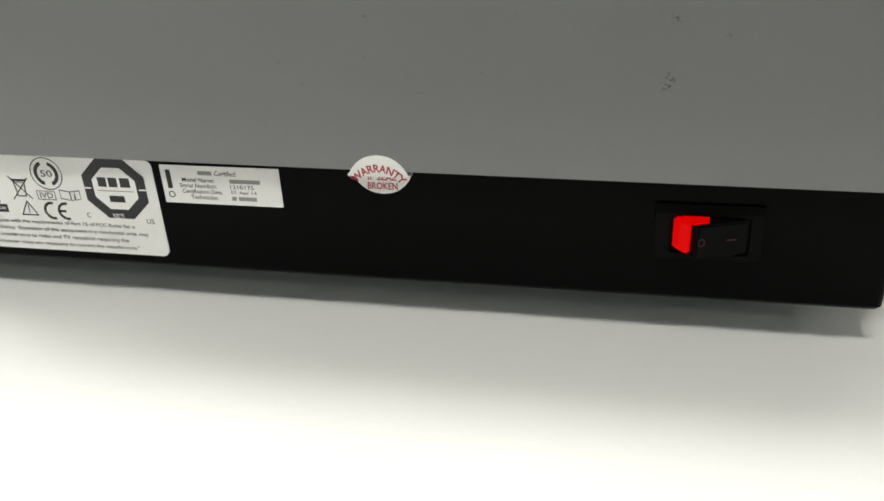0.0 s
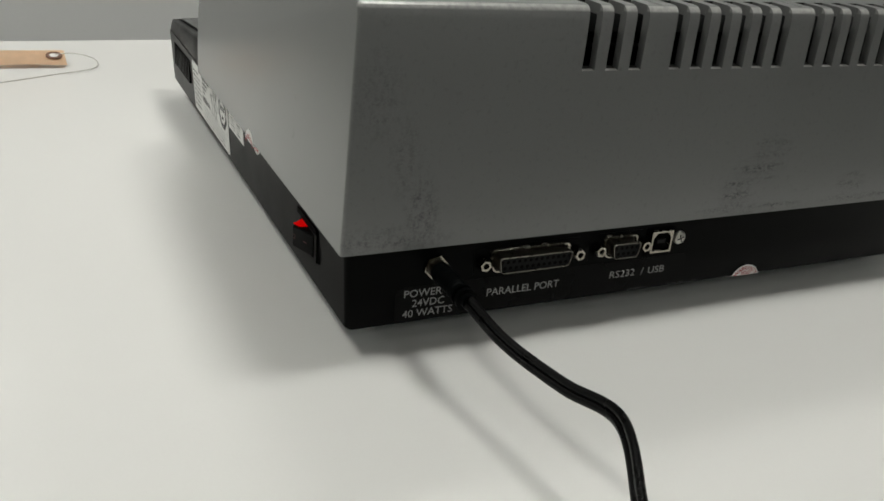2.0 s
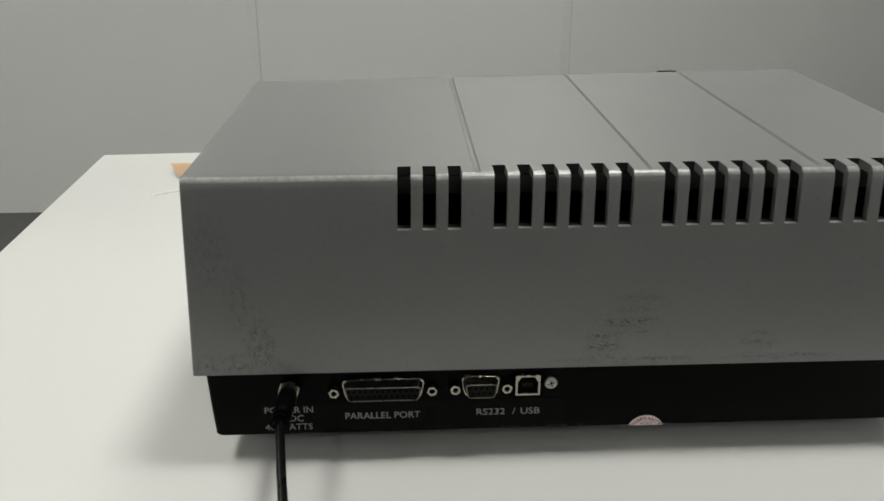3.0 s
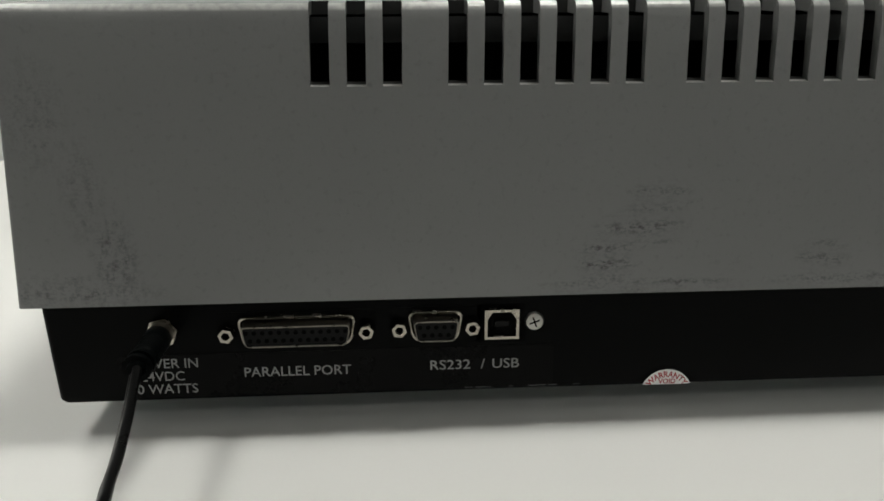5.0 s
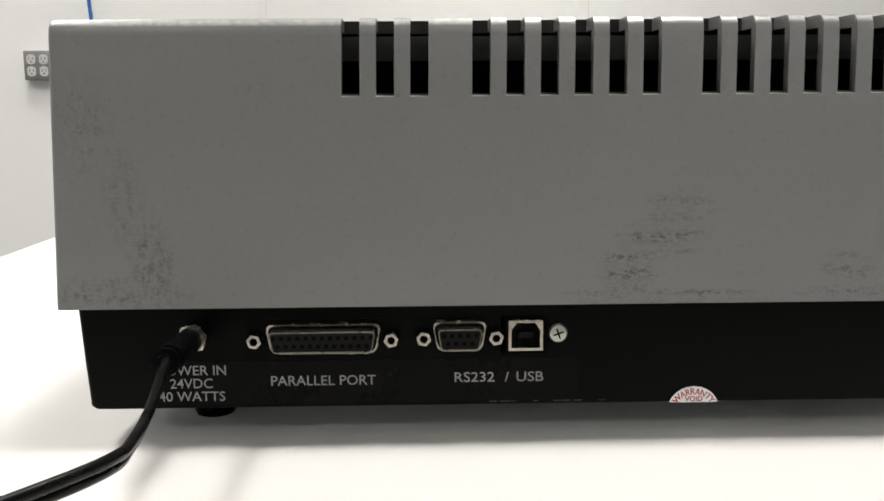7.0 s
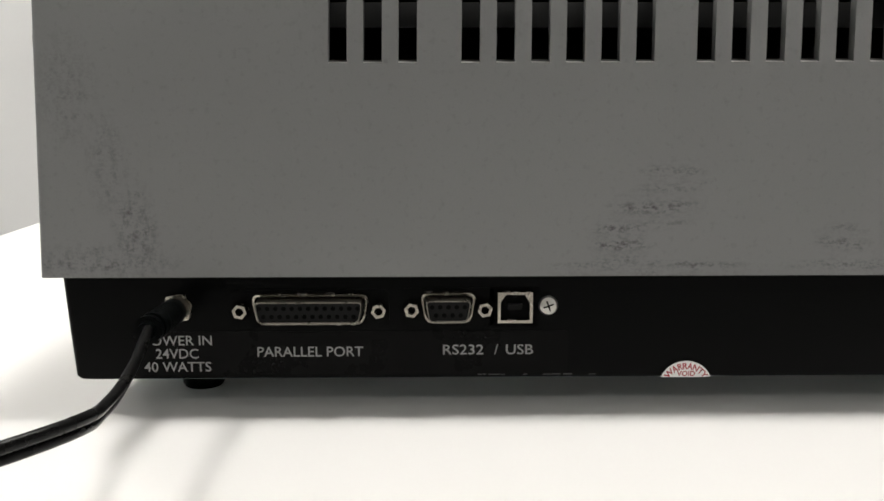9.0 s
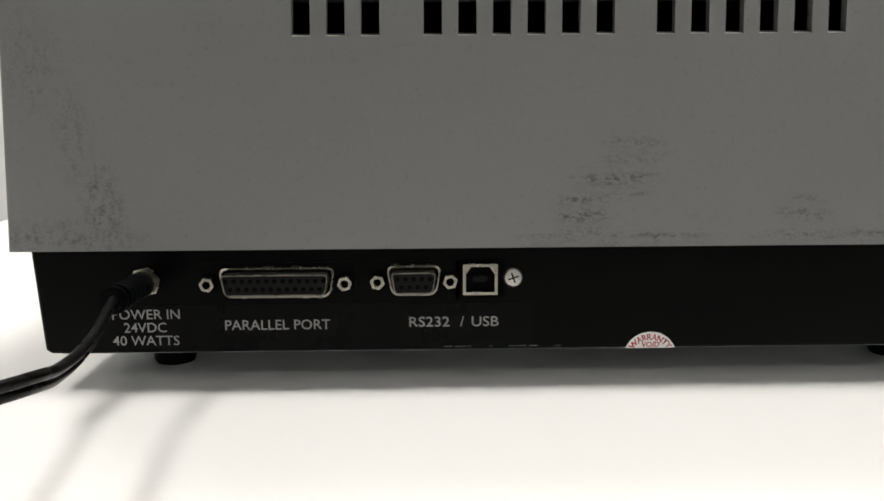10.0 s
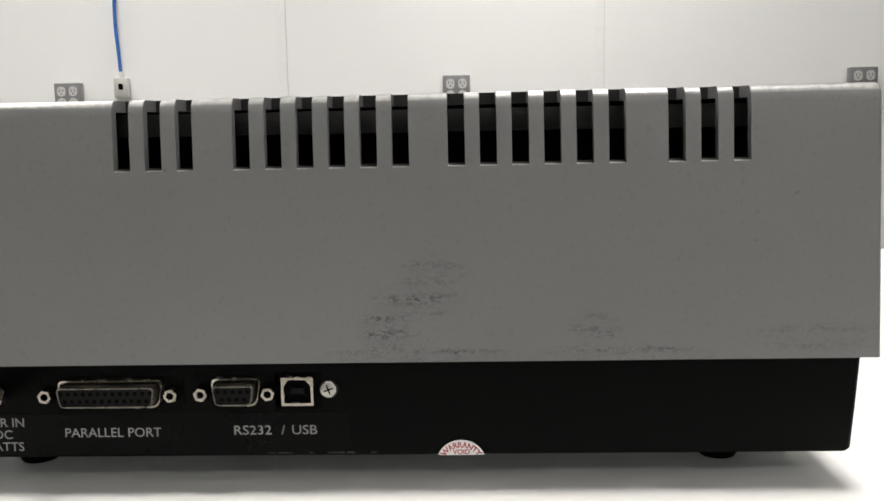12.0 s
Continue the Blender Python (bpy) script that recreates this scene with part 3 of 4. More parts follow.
part("edge_scratch", bm, M_SCRATCH, base, "pale scratches along the lower edge", smooth=0)


def dshape(w, h, r=0.0022, n=4):
    """The outline of a D-shaped connector, wider at its top."""
    sl = h * math.tan(radians(10))
    corners = [(w / 2, h / 2), (-w / 2, h / 2), (-w / 2 + sl, -h / 2), (w / 2 - sl, -h / 2)]
    out = []
    for k in range(4):
        c, p, q = (Vector(corners[i % 4]) for i in (k, k - 1, k + 1))
        e, f = c + (p - c).normalized() * r, c + (q - c).normalized() * r
        for s in range(n + 1):
            t = s / n
            g = e * (1 - t) ** 2 + c * 2 * t * (1 - t) + f * t * t
            out.append((g.x, g.y))
    return out


def d_port(name, label, yc, zc, shell_w, pins, span):
    port = part(name, prism(bmesh.new(), rounded(-span / 2 - 0.0035, span / 2 + 0.0035, -0.0068, 0.0068, 0.002), (0.0004, yc, zc), EY, EZ, EX, 0.0005), M_BASE, reader, label)
    ring = bmesh.new()
    o1, om, o2, o3 = (dshape(shell_w + a, 0.0072 + a, r) for a, r in ((0.0042, 0.0030), (0.0034, 0.0028), (0.0020, 0.0026), (0.0012, 0.0024)))
    loft(ring, ((o1, 0.0), (o1, 0.0010), (om, 0.0017), (o2, 0.0016), (o3, 0.0004)), (0.0008, yc, zc), EY, EZ, EX)
    part("flange", ring, M_CHROME, port, "nickel flange")
    sh = bmesh.new()
    s0, s1, s2, s3 = (dshape(shell_w + a, 0.0076 + a, r) for a, r in ((0.0008, 0.0022), (0.0, 0.0020), (-0.0003, 0.0019), (-0.0010, 0.0015)))
    loft(sh, ((s0, 0.0), (s1, 0.0012), (s1, 0.0056)), (0.0014, yc, zc), EY, EZ, EX)
    part("shell", sh, M_TINDARK, port, "nickel shell, colour darkened for the shade under the cover")
    rim = bmesh.new()
    loft(rim, ((s1, 0.0056), (s1, 0.0058), (s2, 0.0061), (s3, 0.0061), (s3, 0.0050)), (0.0014, yc, zc), EY, EZ, EX)
    part("shell_rim", rim, M_RIM, port, "nickel rim, toned lighter than the shaded shell")
    part("insert", prism(bmesh.new(), dshape(shell_w - 0.0010, 0.0066, 0.0015), (0.0014, yc, zc), EY, EZ, EX, 0.0055), M_INSERT, port, "black insert with contact holes")
    hole_mesh = None
    for row, count in enumerate(pins):
        for k in range(count):
            at = Vector((0.00694, yc + (k - (count - 1) / 2) * 0.00277, zc + (0.00142 if row == 0 else -0.00142)))
            if hole_mesh is None:
                hole = part("contact_hole", prism(bmesh.new(), circle(0.00078, 12), (0, 0, 0), EY, EZ, EX, 0.00004), M_HOLE, port, smooth=0)
                hole_mesh = hole.data
            else:
                hole = new("contact_hole", hole_mesh)
                hole.parent = port
            hole.location = at
    for sgn in (-1, 1):
        st = bmesh.new()
        prism(st, circle(0.0026, 6, turn=0.2 * sgn), (0.0008, yc + sgn * span / 2, zc), EY, EZ, EX, 0.0050, circle(0.0015, 6, turn=0.2 * sgn))
        part("standoff", st, M_CHROME, port, "hexagonal standoff", smooth=20)
        part("standoff_gap", prism(bmesh.new(), circle(0.0034, 20), (0.00092, yc + sgn * span / 2, zc), EY, EZ, EX, 0.00006), M_HOLE, port, smooth=0)
        part("standoff_bore", prism(bmesh.new(), circle(0.0016, 12), (0.0030, yc + sgn * span / 2, zc), EY, EZ, EX, 0.0003), M_HOLE, port, smooth=0)
    return port


d_port("parallel_port", "25-pin socket with nickel shell", 0.0823, 0.0381, 0.0368, (13, 12), 0.0471)
d_port("serial_port", "nine-pin socket with nickel shell", 0.1296, 0.0384, 0.0158, (5, 4), 0.0250)

usb = part("usb_port", prism(bmesh.new(), rounded(0.1440, 0.1612, 0.0315, 0.0455, 0.001), (0.0004, 0, 0), EY, EZ, EX, 0.0005), M_HOLE, reader, "square socket with bright metal rim")
bm = bmesh.new()
yo, zo = 0.1526, 0.0386
sq = [(-0.0060, -0.0054), (-0.0060, 0.0000), (-0.0060, 0.0054), (0.0, 0.0054), (0.0060, 0.0054), (0.0060, 0.0000), (0.0060, -0.0054), (0.0, -0.0054)]
op = [(-0.0050, -0.0044), (-0.0050, 0.0019), (-0.0032, 0.0045), (0.0, 0.0045), (0.0032, 0.0045), (0.0050, 0.0019), (0.0050, -0.0044), (0.0, -0.0044)]
prism(bm, sq[::-1], (0.0008, yo, zo), EY, EZ, EX, 0.0022, op[::-1])
part("rim", bm, M_CHROME, usb, "bright metal rim", smooth=0)
part("cavity", prism(bmesh.new(), op[::-1], (0.0009, yo, zo), EY, EZ, EX, 0.0003), M_HOLE, usb, smooth=0)
part("tongue", box(bmesh.new(), 0.001, 0.0026, yo - 0.0024, yo + 0.0024, zo - 0.0008, zo + 0.0012), M_DECK, usb, "black contact tongue")

screw = part("panel_screw", lathe(bmesh.new(), [(0, 0.0034), (0.0008, 0.0034), (0.0015, 0.0029), (0.0019, 0.0015), (0.0020, 0.0004)], (0.0005, 0.1641, 0.0390), EX, EZ, 24), M_TIN, reader, "cross-head steel screw")
for turn in (20, 110):
    c, s = math.cos(radians(turn)), math.sin(radians(turn))
    bm = bmesh.new()
    prism(bm, [(-0.0019, -0.00028), (0.0019, -0.00028), (0.0019, 0.00028), (-0.0019, 0.00028)], (0.0021, 0.1641, 0.0390), (0, c, s), (0, -s, c), EX, 0.00045)
    part("cross_slot", bm, M_HOLE, screw, smooth=0)

hexagon = [(0.0047 / math.cos(radians(a % 60 - 30)) * math.cos(radians(a + 12)), 0.0047 / math.cos(radians(a % 60 - 30)) * math.sin(radians(a + 12))) for a in range(0, 360, 10)]
jack = part("power_jack", prism(bmesh.new(), hexagon, (0.0005, 0.0370, 0.0388), EY, EZ, EX, 0.0022, circle(0.0041, 36, turn=radians(12))), M_CHROME, reader, "nickel nut of the power socket", smooth=20)
part("barrel", lathe(bmesh.new(), [(0, 0.0040), (0.0055, 0.0040), (0.0058, 0.0036)], (0.0005, 0.0370, 0.0388), EX, EZ, 24), M_TINDARK, jack, "threaded metal barrel")

# power switch, lit red
SY = -0.0016
switch = part("power_switch", prism(bmesh.new(), rounded(-0.0640, -0.0340, 0.0268, 0.0437, 0.0012), (0, SY + 0.0004, 0), EX, EZ, (0, -1, 0), 0.0006), M_SWITCH, reader, "black rocker switch, switched on and lit red")
bm = bmesh.new()
prism(bm, rounded(-0.0632, -0.0348, 0.0274, 0.0431, 0.0008), (0, SY, 0), EX, EZ, (0, -1, 0), 0.0012, rounded(-0.0592, -0.0378, 0.0288, 0.0402, 0.0008))
part("switch_frame", bm, M_SWITCH, switch)
part("well", prism(bmesh.new(), rounded(-0.0592, -0.0378, 0.0288, 0.0402, 0.0008), (0, SY, 0), EX, EZ, (0, -1, 0), 0.0002), M_HOLE, switch, smooth=0)
rock = [(-0.0588, 0.0), (-0.0536, 0.0050), (-0.0522, 0.0068), (-0.0480, 0.0052), (-0.0420, 0.0030), (-0.0384, 0.0012), (-0.0384, 0.0)]
bm = bmesh.new()
prism(bm, rock[1:] + [(-0.0536, 0.0)], (0, SY, 0.0295), EX, (0, -1, 0), EZ, 0.0100)
bmesh.ops.recalc_face_normals(bm, faces=bm.faces)
bmesh.ops.bevel(bm, geom=list(bm.edges), offset=0.0005, segments=2, affect="EDGES")
rocker = part("rocker", bm, M_SWITCH, switch, "black rocker")
bm = bmesh.new()
prism(bm, [(-0.0586, 0.0), (-0.0575, 0.0022), (-0.0558, 0.0042), (-0.0538, 0.0054), (-0.0534, 0.0)], (0, SY, 0.0303), EX, (0, -1, 0), EZ, 0.0094)
bmesh.ops.recalc_face_normals(bm, faces=bm.faces)
bmesh.ops.bevel(bm, geom=list(bm.edges), offset=0.0006, segments=2, affect="EDGES")
part("lit_end", bm, M_REDGLOW, switch, "glowing red end of the rocker")
bm = bmesh.new()
prism(bm, [(-0.0560, 0.0002), (-0.0533, 0.0060), (-0.0492, 0.0042), (-0.0488, 0.0002)], (0, SY, 0.0394), EX, (0, -1, 0), EZ, 0.0007)
bmesh.ops.recalc_face_normals(bm, faces=bm.faces)
part("lit_edge", bm, M_REDGLOW, switch, "glowing red upper edge")
# flat black strip over the switch, shade of the recess put into it
part("cutout_gap", prism(bmesh.new(), [(-0.0634, 0.0409), (-0.0346, 0.0412), (-0.0346, 0.0437), (-0.0634, 0.0437)], (0, SY - 0.0011, 0), EX, EZ, (0, -1, 0), 0.0004), M_HOLE, switch, "flat black strip for the shaded gap over the switch", smooth=0)
d = Vector((0.0115, 0, -0.0038)).normalized()
bm = bmesh.new()
prism(bm, circle(0.0010, 16, ry=0.0012), (-0.0510, SY - 0.0063, 0.0345), (d.x, 0.27, 0), EZ, (0.27, -d.x, 0), 0.0001, circle(0.0007, 16, ry=0.0009))
part("off_mark", bm, M_REDMARK, switch, smooth=0)
bm = bmesh.new()
prism(bm, [(-0.0013, -0.0002), (0.0013, -0.0002), (0.0013, 0.0002), (-0.0013, 0.0002)], (-0.0430, SY - 0.0038, 0.0348), (0.95, 0.31, 0), EZ, (0.31, -0.95, 0), 0.0001)
part("on_mark", bm, M_REDMARK, switch, smooth=0)

# ---- stickers on the base's side ----
def side_y(z):
    """The left face's y at a height."""
    g = 0.001 * (z - 0.0142) / 0.0158 if z < 0.030 else 0.001 + 0.0012 * (z - 0.030) / 0.022
    return -g


tilt = Vector((0, side_y(0.050) - side_y(0.017), 0.033)).normalized()
OUT = Vector(EX).cross(tilt)


def sticker(name, x0, x1, z0, z1, r, label):
    o = Vector((0, side_y(z0) - 0.0005, z0)) - tilt * z0
    ob = part(name, prism(bmesh.new(), rounded(x0, x1, z0, z1, r), o, EX, tilt, OUT, 0.00025), M_PAPER, reader, label)
    return ob, o + OUT * 0.00034


label1, L1 = sticker("rating_label", -0.3265, -0.2140, 0.0170, 0.0505, 0.0026, "white rating label with approval marks and small print")


def at1(x, z, lift=0.0):
    return L1 + Vector(EX) * x + tilt * z + OUT * lift


def ink(parent, outline, x, z, at, inner=None, name="mark", material=None, lift=0.0):
    bm = bmesh.new()
    prism(bm, outline, at(x, z, lift), EX, tilt, OUT, 0.00003, inner)
    return part(name, bm, material or M_INK, parent, smooth=0)


def octo(r, ry):
    return circle(r, 8, turn=math.pi / 8, ry=ry)


ink(label1, octo(0.0115, 0.0112), -0.2280, 0.0404, at1, name="approval_mark")
ink(label1, octo(0.0080, 0.0077), -0.2280, 0.0404, at1, name="approval_field", material=M_PAPER, lift=0.00005)
bars(label1, M_INK, at1(-0.2280, 0.0404), EX, tilt, [(-0.0055, 0.0006, 0.0030, 0.0032), (-0.0018, 0.0006, 0.0030, 0.0032), (0.0021, 0.0006, 0.0034, 0.0032), (-0.0026, -0.0046, 0.0052, 0.0022)], 0.0001, "mark")
bars(label1, M_GREYINK, at1(-0.2280, 0.0404), EX, tilt, [(-0.0062, -0.0009, 0.0124, 0.0003)], 0.0001, "mark")
bars(label1, M_PAPER, at1(-0.2280, 0.0404), EX, tilt, [(-0.0122, -0.0003, 0.0040, 0.0005), (0.0082, -0.0003, 0.0040, 0.0005)], 0.0001, "mark")
lettering("NRTL", at1(-0.2308, 0.0297, 0.0001), EX, tilt, 0.0042, 0.0020, label1, M_PAPER)
lettering("C", at1(-0.2402, 0.0298), EX, tilt, 0.0013, 0.0017, label1, M_INK)
lettering("US", at1(-0.2196, 0.0286), EX, tilt, 0.0026, 0.0017, label1, M_INK)
ink(label1, circle(0.0056, 28), -0.2510, 0.0446, at1, circle(0.0053, 28), "ring")
for a0 in (-70, 110):
    arc = [(0.0043 * math.cos(radians(a0 + 14 * k)), 0.0043 * math.sin(radians(a0 + 14 * k))) for k in range(11)]
    arc += [(0.0031 * math.cos(radians(a0 + 14 * k)), 0.0031 * math.sin(radians(a0 + 14 * k))) for k in range(10, -1, -1)]
    ink(label1, arc, -0.2510, 0.0446, at1, name="arrow")
lettering("50", at1(-0.2530, 0.0435), EX, tilt, 0.0041, 0.0023, label1, M_INK)
box_o = [(-0.0033, -0.0016), (0.0033, -0.0016), (0.0033, 0.0016), (-0.0033, 0.0016)]
box_i = [(a * 0.93, b * 0.86) for a, b in box_o]
ink(label1, box_o, -0.2530, 0.0370, at1, box_i, "frame")
lettering("IVD", at1(-0.2553, 0.0360), EX, tilt, 0.0046, 0.0020, label1, M_INK)
for sgn in (-1, 1):
    pg = [(0, -0.0017), (0.0036, -0.0012), (0.0036, 0.0021), (0, 0.0015)]
    pg = [(a * sgn, b) for a, b in pg][::sgn]
    ink(label1, pg, -0.2444, 0.0372, at1, [((a - 0.0018 * sgn) * 0.9 + 0.0018 * sgn, b * 0.84) for a, b in pg], "booklet")
lettering("i", at1(-0.2432, 0.0360), EX, tilt, 0.0006, 0.0022, label1, M_INK)
for cx, mid in ((-0.2522, 0), (-0.2472, 1)):
    arc = [(0.0032 * math.cos(radians(75 + 21 * k)), 0.0032 * math.sin(radians(75 + 21 * k))) for k in range(11)]
    arc += [(0.0023 * math.cos(radians(75 + 21 * k)), 0.0023 * math.sin(radians(75 + 21 * k))) for k in range(10, -1, -1)]
    ink(label1, arc, cx, 0.0316, at1, name="mark")
    if mid:
        bars(label1, M_INK, at1(cx, 0.0316), EX, tilt, [(-0.0028, -0.00045, 0.0026, 0.0009)], 0.0, "mark")
tri = [(-0.0032, -0.0023), (0.0032, -0.0023), (0.0, 0.0032)]
ink(label1, tri, -0.2608, 0.0318, at1, [(a * 0.78, b * 0.78 - 0.0001) for a, b in tri], "warning_triangle")
bars(label1, M_INK, at1(-0.2608, 0.0318), EX, tilt, [(-0.0002, -0.0006, 0.0004, 0.0020), (-0.0002, -0.0013, 0.0004, 0.0004)], 0.0, "mark")
bin_o = [(-0.0016, -0.0030), (0.0016, -0.0030), (0.0021, 0.0022), (-0.0021, 0.0022)]
ink(label1, bin_o, -0.2618, 0.0392, at1, [(a * 0.8, b * 0.88) for a, b in bin_o], "bin_symbol")
for sgn in (-1, 1):
    ink(label1, [(-0.0036, -0.0040 * sgn), (-0.0033, -0.0042 * sgn), (0.0036, 0.0036 * sgn), (0.0033, 0.0038 * sgn)][::sgn], -0.2618, 0.0392, at1, name="cross_line")
bars(label1, M_INK, at1(-0.2618, 0.0392), EX, tilt, [(-0.0027, 0.0024, 0.0054, 0.0007)], 0.0, "mark")
bars(label1, M_INK, at1(-0.2930, 0.0302), EX, tilt, [(0, 0, 0.0245, 0.0029)], 0.0, "heading")
lettering("FCC Compliance", at1(-0.2915, 0.0308, 0.00005), EX, tilt, 0.0222, 0.0018, label1, M_PAPER)
for k, (text, w) in enumerate((("\"This equipment complies with the requirements of Part 15 of FCC Rules for a", 0.0672), ("Class A Computing device. Operation of this equipment in a residential area may", 0.0715),
                               ("cause unacceptable interference to radio and TV reception requiring the", 0.0640), ("operator to take whatever steps are necessary to correct the interference.\"", 0.0672))):
    lettering(text, at1(-0.2915, 0.0262 - 0.0026 * k), EX, tilt, w, 0.0018, label1, M_INK)
rng = random.Random(8)
rects = []
for k, count in enumerate((11, 11, 8, 6, 4, 6)):
    for c in range(count):
        rects.append((0.0021 * c + (0.0010 if c > 6 else 0), 0.0138 - 0.0030 * k + rng.uniform(-0.0001, 0.0001), 0.0016, rng.uniform(0.0014, 0.0018)))
lettering(": 12/10/17", at1(-0.2790, 0.0329), EX, tilt, 0.0085, 0.0015, label1, M_INK)
bars(label1, M_INK, at1(-0.2925, 0.0340), EX, tilt, rects, 0.0)
rects = []
for k in range(8):
    rects += wordy(rng, 0, rng.uniform(0.018, 0.027), 0.0240 - 0.0033 * k, 0.0015)
bars(label1, M_GREYINK, at1(-0.3235, 0.0200), EX, tilt, rects, 0.0)

label2, L2 = sticker("certification_label", -0.2113, -0.1728, 0.0366, 0.0492, 0.0002, "white certification sticker with typed lines")


def at2(x, z, lift=0.0):
    return L2 + Vector(EX) * x + tilt * z + OUT * lift


lettering("Certified", at2(-0.1935, 0.0462), EX, tilt, 0.0068, 0.0016, label2, M_INK)
bars(label2, M_GREYINK, at2(-0.1990, 0.0463), EX, tilt, [(0, 0, 0.0046, 0.0013)], 0.0)
for k, (text, w, x) in enumerate((("Model Name:", 0.0105, -0.2045), ("Serial Number:", 0.0120, -0.2055), ("Certification Date", 0.0130, -0.2050), ("Technician:", 0.0090, -0.2025))):
    lettering(text, at2(x, 0.0439 - 0.0019 * k), EX, tilt, w, 0.0014, label2, M_INK)
lettering("1210175", at2(-0.1890, 0.0420), EX, tilt, 0.0075, 0.0014, label2, M_INK)
lettering("01 Apr 13", at2(-0.1890, 0.0401), EX, tilt, 0.0082, 0.0014, label2, M_INK)
bars(label2, M_GREYINK, at2(-0.1890, 0.0439), EX, tilt, [(0, 0, 0.0098, 0.0013), (0, -0.0057, 0.0015, 0.0013), (0.0022, -0.0057, 0.0058, 0.0013)], 0.0)
bars(label2, M_INK, at2(-0.2096, 0.0415), EX, tilt, [(0, 0, 0.0016, 0.0062)], 0.0)
ink(label2, circle(0.0011, 16), -0.2087, 0.0395, at2, circle(0.0008, 16), "ring")

# seal over the joint between cover and base
seal = thing("warranty_seal", (-0.1410, -0.004, 0.0410), "round white seal with red writing over the instrument's side joint", "seal", "seals")
RS = 0.0094


def seal_arc(r, lo, hi, n=18):
    """The part of a disc between two heights."""
    pts = []
    for k in range(n + 1):
        h = lo + (hi - lo) * k / n
        pts.append((math.sqrt(max(0, r * r - h * h)), h))
    return pts + [(-a, h) for a, h in pts[::-1]]


COVER_Y = -0.0064
bm = bmesh.new()
prism(bm, seal_arc(RS, 0.0035, RS), (-0.1410, COVER_Y, 0.0500 - 0.0035), EX, EZ, (0, -1, 0), 0.0002)
upper = part("upper_flap", bm, M_PAPER, seal)
bm = bmesh.new()
prism(bm, seal_arc(RS, -RS, -0.0026), (-0.1410, -0.0027, 0.0522), EX, EZ, (0, -1, 0), 0.0002)
lower = part("lower_flap", bm, M_PAPER, seal)
bm = bmesh.new()
box(bm, -0.1410 - RS * 0.97, -0.1410 + RS * 0.97, COVER_Y - 0.0002, -0.0027, 0.0494, 0.0499)
part("fold", bm, M_PAPER, seal, smooth=0)
lettering("WARRANTY", (-0.1410 - 0.0076, COVER_Y - 0.00026, 0.0508), EX, EZ, 0.0152, 0.0024, seal, M_RED, bend=0.0078, bold=0.024)
lettering("IF SEAL", (-0.1410 - 0.0043, -0.00296, 0.0470), EX, EZ, 0.0086, 0.0021, seal, M_RED, bold=0.022)
lettering("BROKEN", (-0.1410 - 0.0045, -0.00296, 0.0442), EX, EZ, 0.0090, 0.0022, seal, M_RED, bold=0.022)

seal2 = thing("warranty_seal", (0.0010, 0.2130, 0.0130), "round white seal with red writing folded under the rear edge", "seal", "seals")
part("upper_flap", prism(bmesh.new(), seal_arc(0.0095, 0.0038, 0.0095), (0.0004, 0.2130, 0.0131 - 0.0038), EY, EZ, EX, 0.00025), M_PAPER, seal2)
part("fold", prism(bmesh.new(), seal_arc(0.0087, -0.0087, -0.0004), (0.0003, 0.2130, 0.0129), EY, (0.98, 0, 0.0), (0, 0, -1), 0.0002), M_PAPER, seal2)
lettering("WARRANTY", (0.00072, 0.2130 - 0.0072, 0.0158), EY, EZ, 0.0144, 0.0023, seal2, M_RED, bend=0.0070, bold=0.022)
lettering("VOID", (0.00072, 0.2130 - 0.0032, 0.0133), EY, EZ, 0.0064, 0.0019, seal2, M_RED, bold=0.02)

# ---- the power cord in the rear socket ----
cord = thing("power_cord", (0.012, 0.0370, 0.0335), "black twin-lead power cord plugged into the instrument's rear socket", "cord")
AX = (0.999, -0.020, 0.0)
prof = [(0.0, 0.0037), (0.0, 0.0040), (0.0008, 0.0044), (0.0076, 0.0044)]
for k in range(7):
    prof += [(0.0078 + 0.0013 * k, 0.0040), (0.0083 + 0.0013 * k, 0.0040), (0.0084 + 0.0013 * k, 0.0044), (0.0088 + 0.0013 * k, 0.0044)]
prof += [(0.0178, 0.0043), (0.0190, 0.0037)]
part("plug", lathe(bmesh.new(), prof, (0.0061, 0.0370, 0.0388), AX, EZ, 28), M_BLACK, cord, "round black plug with a grooved grip")
part("strain_relief", lathe(bmesh.new(), [(0.0, 0.0034), (0.0015, 0.0034), (0.0016, 0.0046), (0.0036, 0.0046), (0.0037, 0.0031), (0.0052, 0.0031), (0.0053, 0.0045), (0.0072, 0.0045), (0.0073, 0.0030), (0.0095, 0.0027)],
                            (0.0248, 0.0366, 0.0388), AX, EZ, 20), M_BLACK, cord, "ribbed strain relief")
path = spline([(0.0330, 0.0365, 0.0386), (0.0590, 0.0400, 0.0341), (0.0904, 0.0447, 0.0348), (0.1190, 0.0470, 0.0395), (0.1572, 0.0262, 0.0410), (0.1795, 0.0137, 0.0390), (0.2096, -0.0039, 0.0236), (0.2368, -0.0199, -0.0047),
               (0.2557, -0.0311, -0.0453), (0.2671, -0.0373, -0.0982), (0.275, -0.042, -0.30), (0.27, -0.04, FLOOR + 0.004), (0.20, -0.10, FLOOR + 0.003)], 10)
bm = bmesh.new()
for spin in (-0.45, -0.45 + math.pi):
    sweep(bm, path, 0.00150, 12, 0.00138, spin, spin + 1.6)
part("lead", bm, M_PVC, cord, "twin black lead", smooth=60)

